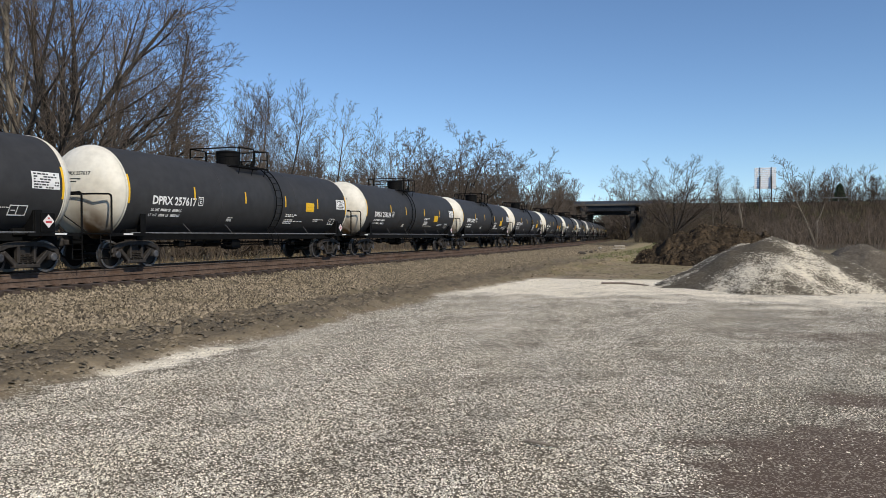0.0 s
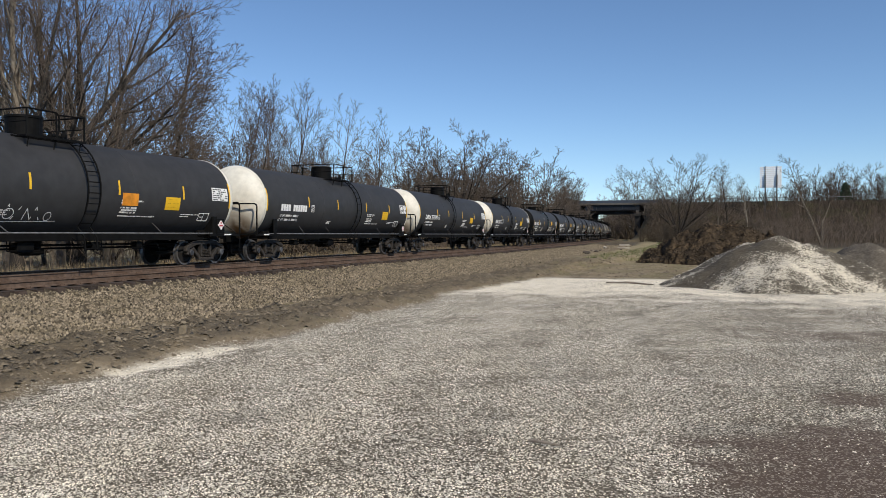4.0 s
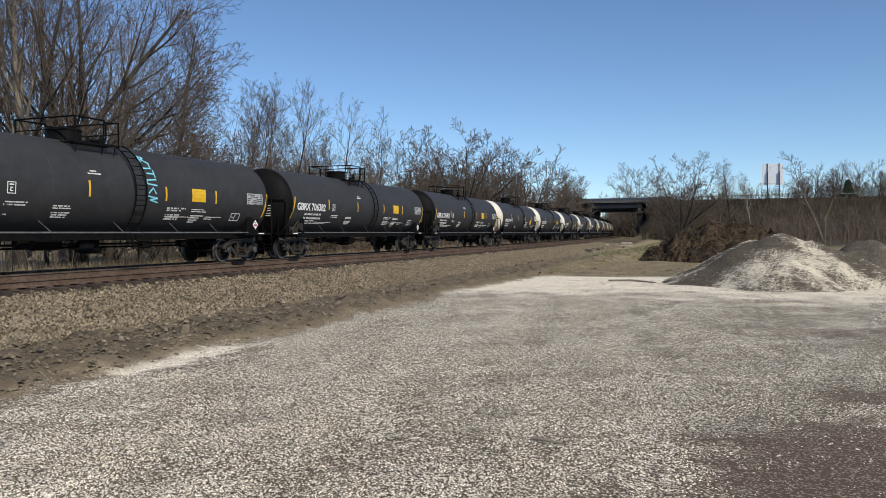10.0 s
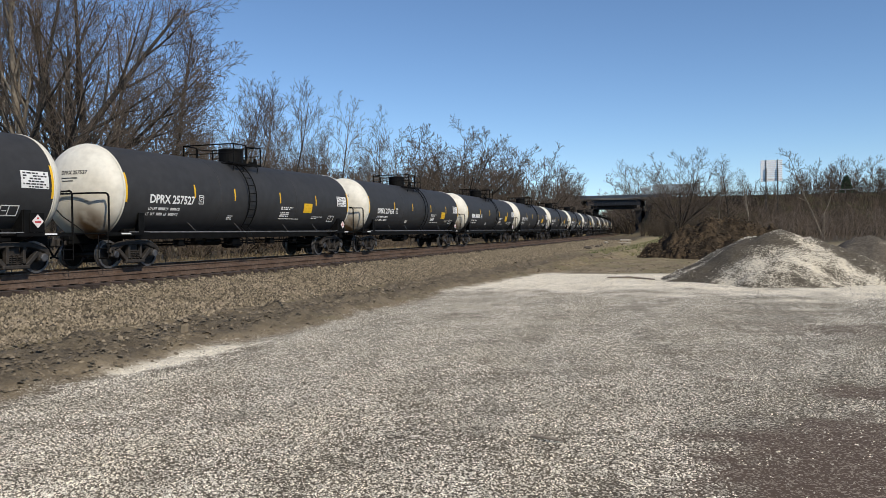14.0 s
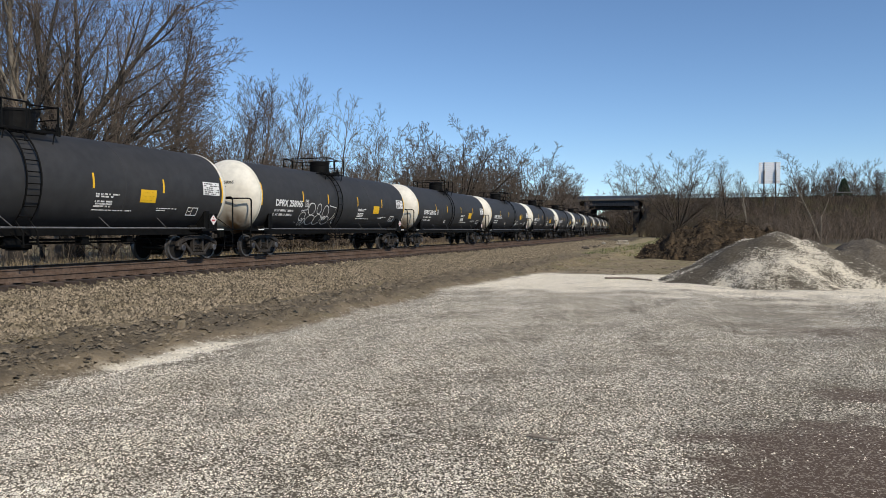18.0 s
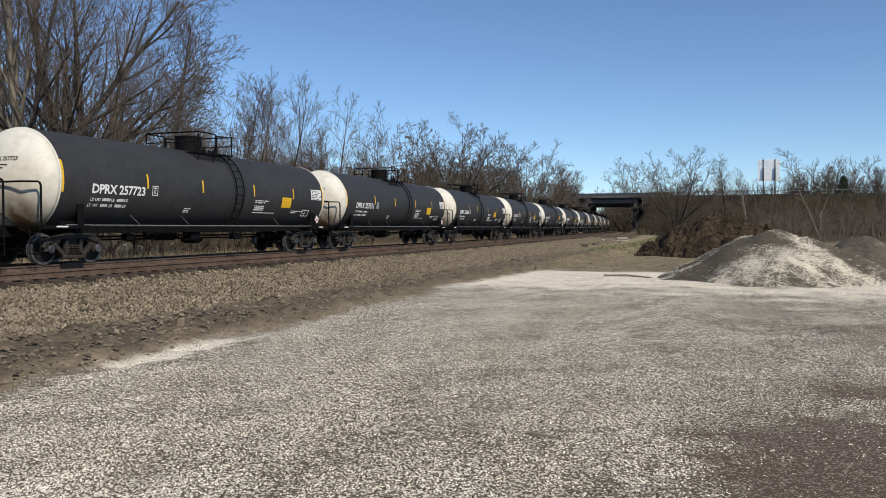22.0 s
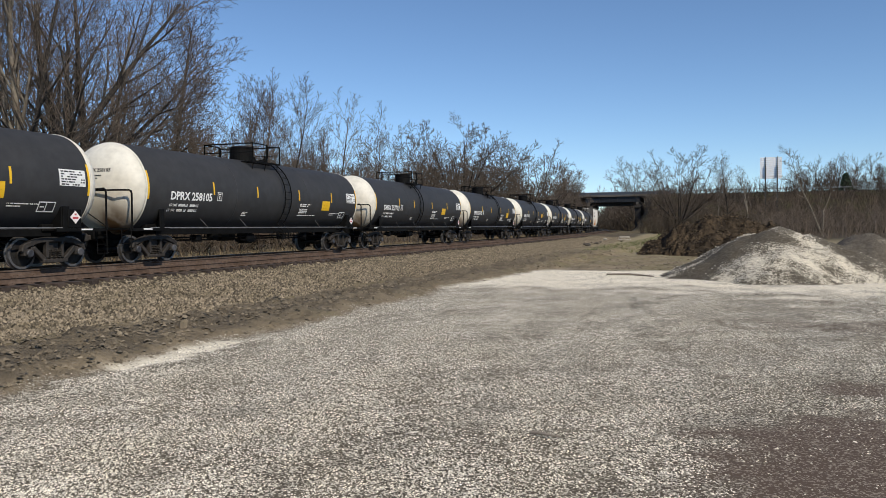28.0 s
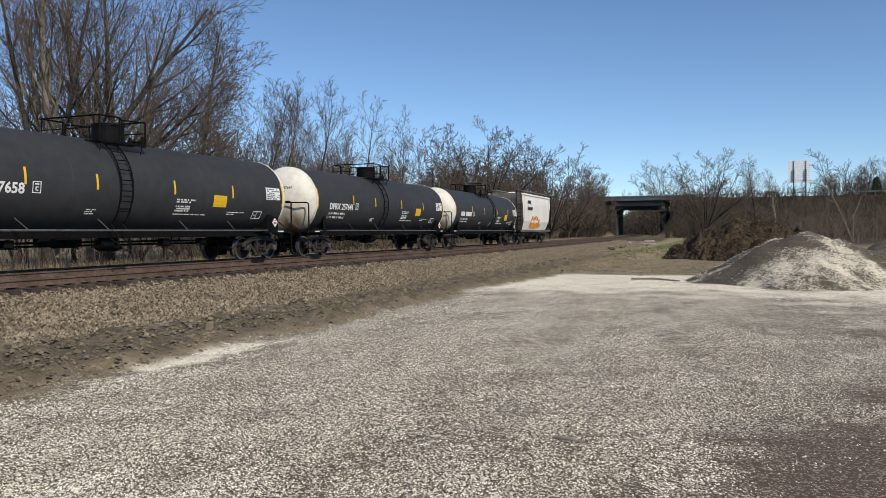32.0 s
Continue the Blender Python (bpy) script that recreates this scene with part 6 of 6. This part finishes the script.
# ---- heaps ----
def heap(name, centre, half, peaks, seed, mat, label, category, rough=0.05, cell=0.09, tongues=(), lumps=0.0):
    """A dumped heap: cones at the angle of repose that run together, with an uneven skin."""
    xs = np.arange(-half[0], half[0] + 1e-6, cell)
    ys = np.arange(-half[1], half[1] + 1e-6, cell)
    X, Y = np.meshgrid(xs, ys)
    gx, gy = X + centre[0], Y + centre[1]
    bend = 0.25 * wobble(gx, gy, 2.2, seed)
    H = np.full_like(X, -9.0)
    for px, py, ph, sl in peaks:
        d = np.hypot(X - px, (Y - py)) + bend * 0.6
        H = np.maximum(H, ph - sl * (np.sqrt(d * d + 0.09) - 0.3))
    H += rough * (wobble(gx, gy, 0.7, seed + 1) + 0.6 * wobble(gx, gy, 0.3, seed + 2)) * (H > -0.05)
    if lumps:  # clods of every size, with steep faces
        rng = np.random.RandomState(seed + 9)
        for k in range(420):
            cx, cy, r = rng.uniform(-half[0], half[0]), rng.uniform(-half[1], half[1]), 0.10 + 0.55 * rng.rand() ** 2.5
            d = np.hypot((X - cx) * rng.uniform(0.7, 1.3), Y - cy)
            H += lumps * r * rng.uniform(-0.9, 1.3) * np.clip(1.25 * (1 - (d / r) ** 2), 0, 1) * (H > 0.02)
    H = np.maximum(H, -0.16)
    base = land(gx.ravel(), gy.ravel())[0].reshape(X.shape)
    Z = base + H
    nx, ny = len(xs), len(ys)
    verts = np.stack([gx.ravel(), gy.ravel(), Z.ravel()], 1)
    i = (np.arange(ny - 1)[:, None] * nx + np.arange(nx - 1)[None, :])
    keep = (np.maximum.reduce([H[:-1, :-1], H[1:, :-1], H[:-1, 1:], H[1:, 1:]]) > -0.13)
    i = i[keep]
    quads = np.stack([i, i + 1, i + nx + 1, i + nx], 1)
    pale = 0.22 * wobble(gx, gy, 0.9, seed + 5) + 0.16 * wobble(gx, gy, 0.35, seed + 6)
    for xa, ya, xb, yb, wide, much in tongues:
        vx, vy = xb - xa, yb - ya
        q = np.clip(((X - xa) * vx + (Y - ya) * vy) / (vx * vx + vy * vy + 1e-9), 0, 1)
        pale = pale + much * np.exp(-((X - xa - q * vx) ** 2 + (Y - ya - q * vy) ** 2) / wide ** 2)
    me = raw_mesh(name, verts, quads, mat, [("pale", pale.ravel())])
    me.polygons.foreach_set("use_smooth", np.ones(len(quads), dtype=bool))
    tagged(new(name, me), label, category)
    ok = (H > 0.0).ravel()
    return verts[ok], pale.ravel()[ok]


def heap_material(name, pale, dark, share):
    """Loose stone in two shades that lie in tongues down the slope."""
    m = material(name, dark, 0.95, 0, 0.35, 14, 0.9, 34, tint=dark, gloss=0.2)
    nt = m.node_tree
    nodes, link = nt.nodes, nt.links.new
    bsdf = nodes["Principled BSDF"]
    src = bsdf.inputs["Base Color"].links[0].from_socket
    co = nodes.new("ShaderNodeTexCoord")
    at = nodes.new("ShaderNodeAttribute")
    at.attribute_name = "pale"
    v = nodes.new("ShaderNodeTexVoronoi")
    v.inputs["Scale"].default_value = 34
    link(co.outputs["Object"], v.inputs["Vector"])
    sep = nodes.new("ShaderNodeSeparateColor")
    link(v.outputs["Color"], sep.inputs[0])
    add = nodes.new("ShaderNodeMath")
    add.operation = "MULTIPLY_ADD"
    link(sep.outputs[0], add.inputs[0])
    add.inputs[1].default_value = 0.7
    link(at.outputs["Fac"], add.inputs[2])
    r = nodes.new("ShaderNodeMapRange")
    r.inputs["From Min"].default_value, r.inputs["From Max"].default_value = share, share + 0.40
    link(add.outputs[0], r.inputs["Value"])
    mix = nodes.new("ShaderNodeMix")
    mix.data_type = "RGBA"
    link(r.outputs["Result"], mix.inputs["Factor"])
    link(src, mix.inputs["A"])
    mix.inputs["B"].default_value = (*pale, 1)
    link(mix.outputs["Result"], bsdf.inputs["Base Color"])
    return m


STONEHEAP = heap_material("mixed_crushed_stone", (0.66, 0.60, 0.48), (0.105, 0.090, 0.068), 0.42)
DARKHEAP = heap_material("dark_crushed_stone", (0.34, 0.30, 0.235), (0.115, 0.098, 0.076), 0.62)
SOILHEAP = material("turned_black_soil", (0.034, 0.026, 0.018), 0.95, 0, 0.5, 7, 1.0, 9, tint=(0.070, 0.050, 0.031), gloss=0.15)
top_1, pale_1 = heap("gravel_mound", (1.0, 25.2), (4.6, 4.0), ((0.25, 0.35, 1.58, 0.60), (-0.5, 0.4, 1.36, 0.58), (1.1, 0.3, 1.36, 0.60), (1.9, 0.0, 0.95, 0.55), (0.3, -1.3, 0.80, 0.55)), 31, STONEHEAP, "dumped heap of pale and grey crushed stone on the lot", "stone heap", 0.022, tongues=((-0.9, -1.9, 0.9, -1.4, 0.85, 0.42), (0.75, 0.0, 3.2, -2.3, 0.24, 0.36), (0.0, -0.3, -0.6, -0.1, 0.42, -0.45), (-0.6, 0.3, -3.2, -0.9, 0.18, 0.45), (-1.2, -0.4, -2.8, -1.5, 0.62, -0.55), (1.6, 0.1, 2.9, -0.8, 0.5, -0.45), (2.2, -2.6, 4.2, -2.2, 0.7, 0.5)))
top_2, pale_2 = heap("gravel_mound", (5.2, 31.5), (5.0, 4.0), ((-0.6, 0.4, 1.30, 0.52), (1.6, 0.6, 1.35, 0.52)), 37, DARKHEAP, "low heap of dark crushed stone beside the lot", "stone heap", 0.02)
top_3, pale_3 = heap("soil_mound", (-0.9, 45.6), (6.0, 5.0), ((-1.7, 0.2, 1.75, 0.75), (-0.4, 0.5, 2.22, 0.80), (0.8, 0.6, 2.28, 0.80), (1.7, 0.5, 1.95, 0.80), (-2.8, -0.4, 1.05, 0.8), (-0.5, -1.3, 1.25, 0.8), (1.0, -1.5, 1.2, 0.8)), 43, SOILHEAP, "rough heap of dark turned soil and roots behind the stone", "soil heap", 0.10, 0.08, lumps=0.55)


def pick(points, n, seed):
    rng = np.random.RandomState(seed)
    return points[rng.randint(0, len(points), n)] + rng.uniform(-0.05, 0.05, (n, 3)) * np.array([1, 1, 0.2])


CLOD = material("dark_soil_clod", (0.052, 0.039, 0.026), 0.95, 0, 0.3, 3, 0.4, 20, tint=(0.12, 0.086, 0.052), per_island=0.7, gloss=0.2)
rs = np.random.RandomState(8)
odds = np.random.RandomState(12).rand(len(top_1)) < np.clip(0.26 + 0.75 * pale_1, 0.03, 0.75)
scatter("loose_stones", STONE_PALE, pick(top_1[odds], 15000, 2), rs.uniform(0.010, 0.025, 15000), 3, label="pale stone chips on the heap", category="stones", sunk=True)
scatter("loose_stones", STONE_DARK, pick(top_1[~odds], 15000, 3), rs.uniform(0.010, 0.030, 15000), 4, label="grey stone chips on the heap", category="stones", sunk=True)
odds = np.random.RandomState(13).rand(len(top_2)) < 0.2
scatter("loose_stones", STONE_DARK, pick(top_2[odds], 5000, 7), rs.uniform(0.014, 0.04, 5000), 14, label="grey stone chips on the low heap", category="stones", sunk=True)
scatter("soil_clods", CLOD, pick(top_3, 26000, 5), 0.02 + 0.12 * rs.rand(26000) ** 4, 6, label="clods of turned soil on the heap", category="soil")


def spread(n, x0, x1, y0, y1, seed, want, power=1.0):
    """Random places on the ground where a share (2: ballast, 1: lot, 3: fresh chips, -1: soil strip) holds; x runs from the track for ballast."""
    rng = np.random.RandomState(seed)
    x = rng.uniform(x0, x1, n * 3)
    y = y0 + (y1 - y0) * rng.rand(n * 3) ** power
    if want == 2:
        x = x + np.interp(y, _y, _x)
    z, lot, bal, gr, fr, wo, li = land(x, y)
    patchy = np.clip(0.72 - 0.28 * smooth(-3.0, 2.0, x) + 0.45 * wobble(x, y, 1.6, 61) + 0.3 * wobble(x, y, 0.5, 62), 0.1, 1)
    val = {1: lot * (1 - 0.92 * wo) * patchy, 2: bal, 3: fr * lot, -1: (1 - lot) * (1 - bal) * (1 - gr)}[want]
    ok = rng.rand(n * 3) < val
    return np.stack([x, y, z], 1)[ok][:n]


P = spread(95000, 3.9, 10.5, 4.0, 120, 21, 2, 2.3)
scatter("ballast_stones", STONE_BALLAST, P, np.random.RandomState(5).uniform(0.04, 0.10, len(P)), 7, 1.4, label="loose brown-grey ballast stones beside the track", category="ballast", sunk=True)
P = spread(210000, -7.5, 4.5, 2.8, 27, 23, 1, 1.9)
scatter("stone_chips", STONE_PALE, P, np.random.RandomState(6).uniform(0.008, 0.022, len(P)), 9, 1.0, label="pale crushed stone chips strewn over the lot", category="gravel", sunk=True)
P = spread(45000, -7.5, 4.5, 2.8, 27, 25, 1, 2.0)
scatter("stone_chips", STONE_DARK, P, np.random.RandomState(7).uniform(0.010, 0.028, len(P)), 10, 1.15, label="grey crushed stone chips strewn over the lot", category="gravel", sunk=True)
P = spread(30000, -7.8, 6.0, 5.0, 28, 26, 3, 1.0)
scatter("stone_chips", STONE_PALE, P, np.random.RandomState(17).uniform(0.014, 0.034, len(P)), 19, 0.8, label="fresh pale chips spilled along the lot's edge", category="gravel", sunk=True)
SOILBIT = material("grey_brown_soil_clod", (0.175, 0.143, 0.10), 0.95, 0, 0.3, 6, 0.4, 20, tint=(0.23, 0.19, 0.134), per_island=0.35, gloss=0.2)
P = spread(34000, -11.5, -6.3, 4.5, 45, 27, -1, 1.6)
scatter("soil_clods", SOILBIT, P, 0.014 + 0.075 * np.random.RandomState(9).rand(len(P)) ** 3, 12, label="crumbled soil and grit along the lot's edge", category="soil", sunk=True)
P = spread(7000, -13.0, 3.0, 27, 95, 33, -1, 1.5)
scatter("soil_clods", SOILBIT, P, 0.02 + 0.16 * np.random.RandomState(19).rand(len(P)) ** 5, 34, label="loose clods and grit on the bare soil", category="soil", sunk=True)
build_ties(build_railway)


# ---- small things on the ground ----
WOOD = material("grey_weathered_wood", (0.20, 0.17, 0.135), 0.9, 0, 0.35, 6, 0.4, 30, tint=(0.13, 0.105, 0.08), per_object=0.3)


def stick(pts, r, label, name="stick"):
    pts = [(x, y, ground_z(x, y) + dz) for x, y, dz in pts]
    bm = tube(bmesh.new(), pts, r, 6)
    return tagged(part(name, bm, WOOD), label, "stick")


stick(((-1.46, 5.62, 0.02), (-1.33, 5.57, 0.03), (-1.18, 5.55, 0.02)), [0.010, 0.012, 0.006], "short dark stick lying on the gravel")
stick(((-3.9, 25.0, 0.03), (-3.2, 25.1, 0.05), (-2.4, 24.9, 0.03)), [0.03, 0.035, 0.02], "long bare branch lying at the lot's end")
stump = thing("stump", "short broken post stump in the churned soil", "stump")
bm = tube(bmesh.new(), [(-7.70, 9.2, ground_z(-7.70, 9.2) - 0.1), (-7.69, 9.22, ground_z(-7.70, 9.2) + 0.09), (-7.65, 9.2, ground_z(-7.70, 9.2) + 0.16)], [0.075, 0.07, 0.04], 8)
part("wood", bm, SOILBIT, stump)
SLAB = material("pale_weathered_timber", (0.46, 0.41, 0.33), 0.9, 0, 0.2, 4, 0.3, 30, tint=(0.36, 0.32, 0.26), per_object=0.15)
for k, (x, y, z, rz, ln) in enumerate(((-12.5, 93.5, 0.10, 8, 1.5), (-12.45, 93.6, 0.42, 13, 1.2))):
    bm = box(bmesh.new(), (0, 0, 0), (ln, 0.5, 0.2), bevel=0.02)
    o = tagged(part("timber", bm, SLAB), "pale squared timber stacked beside the track", "timber", "timber stack")
    o.matrix_basis = pose(x, y, ground_z(x, y) + z - 0.02, 0, 0, rz)
    if k == 0:
        for q in (-0.45, 0.3):
            bm = box(bmesh.new(), (q, 0, 0.155), (0.12, 0.5, 0.13), bevel=0.01)
            part("spacer", bm, WOOD, o)
ROCKS = ((-12.7, 69.2, 0.4, 0), (-13.4, 76.6, 0.3, 0), (-12.1, 71.7, 0.45, 0), (-14.7, 93.3, 0.5, 1), (-11.4, 83.1, 0.28, 0), (-13.0, 79.6, 0.28, 0), (-11.7, 65.1, 0.5, 0))
ROCK = material("grey_brown_rock", (0.13, 0.108, 0.084), 0.9, 0, 0.3, 6, 0.4, 20, tint=(0.08, 0.066, 0.05), per_object=0.3)
rng_t = random.Random(6)
for x, y, size, mat in ROCKS:
    bm = bmesh.new()
    bmesh.ops.create_icosphere(bm, subdivisions=2, radius=size / 2)
    for v in bm.verts:
        v.co *= rng_t.uniform(0.8, 1.2)
        v.co.z *= 0.62
    o = tagged(part("rock", bm, SLAB if mat else ROCK), "pale rock lying beside the track" if mat else "dark rock lying beside the track", "rock", "rocks beside the track")
    o.matrix_basis = pose(x, y, ground_z(x, y) + size * 0.2, 0, 0, rng_t.uniform(0, 360))
marker = thing("track_marker", "round white disc on a thin post beyond the bridge", "sign")
mx, my = -32.6, 260.0
part("post", tube(bmesh.new(), [(mx, my, ground_z(mx, my) - 0.1), (mx, my, 3.9)], 0.06, 6), STEEL, marker)
part("disc", lathe(bmesh.new(), [(my - 0.10, 0.0), (my - 0.10, 0.55), (my - 0.06, 0.55), (my - 0.06, 0.0)], 24, "Y", (mx, 0, 3.9)), WHITE, marker)


# ---- vehicles on the bridge road ----
TYRE = material("tyre_rubber", (0.02, 0.02, 0.02), 0.85, 0, 0.15, 9, 0.1)
GLASS = material("tinted_window_glass", (0.02, 0.025, 0.03), 0.12, 0, 0.05, 3, 0)


def build_car(label, color):
    car = thing("car", label, "car", "vehicles on the road")
    paint = material("car_paint", color, 0.3, 0.2, 0.03, 2, 0)
    bm = box(bmesh.new(), (0, 0, 0.62), (4.6, 1.8, 0.62), bevel=0.16)
    part("body", bm, paint, car)
    bm = box(bmesh.new(), (-0.25, 0, 1.17), (2.5, 1.55, 0.52), bevel=0.2)
    part("cabin", bm, GLASS, car, "tinted windows")
    bm = box(bmesh.new(), (-0.25, 0, 1.42), (1.7, 1.4, 0.06), bevel=0.02)
    part("roof", bm, paint, car)
    for x in (-1.4, 1.4):
        for y in (-0.84, 0.84):
            bm = lathe(bmesh.new(), [(y - 0.1, 0.2), (y - 0.1, 0.32), (y + 0.1, 0.32), (y + 0.1, 0.2)], 18, "Y", (x, 0, 0.32))
            part("wheel", bm, TYRE, car)
    return car


def build_lorry():
    lorry = thing("semi_trailer_truck", "grey-green semi-trailer truck on the road", "truck", "vehicles on the road")
    body = material("trailer_grey_green", (0.30, 0.345, 0.36), 0.5, 0, 0.06, 1, 0)
    part("trailer", box(bmesh.new(), (2.4, 0, 2.45), (12.4, 2.5, 2.7), bevel=0.05), body, lorry)
    part("cab", box(bmesh.new(), (-5.6, 0, 1.95), (2.4, 2.3, 2.5), bevel=0.2), body, lorry)
    part("windscreen", box(bmesh.new(), (-6.78, 0, 2.5), (0.08, 1.9, 0.8), bevel=0.02), GLASS, lorry)
    part("chassis", box(bmesh.new(), (0.5, 0, 0.9), (14.0, 1.0, 0.25)), FRAME, lorry)
    for x in (-6.0, -3.6, -2.4, 6.4, 7.6):
        for y in (-1.05, 1.05):
            bm = lathe(bmesh.new(), [(y - 0.16, 0.3), (y - 0.16, 0.5), (y + 0.16, 0.5), (y + 0.16, 0.3)], 18, "Y", (x, 0, 0.5))
            part("wheel", bm, TYRE, lorry)
    return lorry


ROAD_USERS = ((build_car("small dark car crossing the bridge", (0.03, 0.03, 0.035)), -38.5, 18.8, 17.0, 213.5), (build_car("small silver car crossing the bridge", (0.45, 0.46, 0.47)), -40.0, 29.4, 16.2, 213.5), (build_lorry(), 9.3, 13.0, -27.0, 218.5))


# ---- movement ----
def run(t):
    """Metres the train has come along the track at t seconds."""
    return 20.644 * t + 0.006868 * t * t - 0.00025456 * t ** 3 - 0.047


def motions():
    times = [0.5 * k for k in range(65)]
    for car, s, j, kind in TRAIN:
        rows = []
        for t in times:
            c = s - run(t)
            reach = 4.6 if kind == "H" else 6.88
            a, b = on_track(c - reach), on_track(c + reach)
            turn = math.degrees(math.atan2(-(b[0] - a[0]), b[1] - a[1]))
            rows.append((t, pose((a[0] + b[0]) / 2, (a[1] + b[1]) / 2, 0, 0, 0, turn)))
        walk(car, rows)
    for user, x, t0, speed, y in ROAD_USERS:
        walk(user, [(t, pose(x + speed * (t - t0), y, 9.66)) for t in (0.0, 8.0, 16.0, 24.0, 32.0)])
    wheels = [o for car, s, j, kind in TRAIN for o in car.children_recursive if o.name.startswith("wheelset")]
    first = wheels[0]
    walk(first, [(k / 30, Euler((run(k / 30) / 0.457, 0, 0)).to_matrix().to_4x4()) for k in range(961)])
    keys = first.animation_data
    for o in wheels[1:]:
        o.rotation_mode = "QUATERNION"
        o.animation_data_create()
        o.animation_data.action = keys.action
        o.animation_data.action_slot = keys.action_slot


motions()
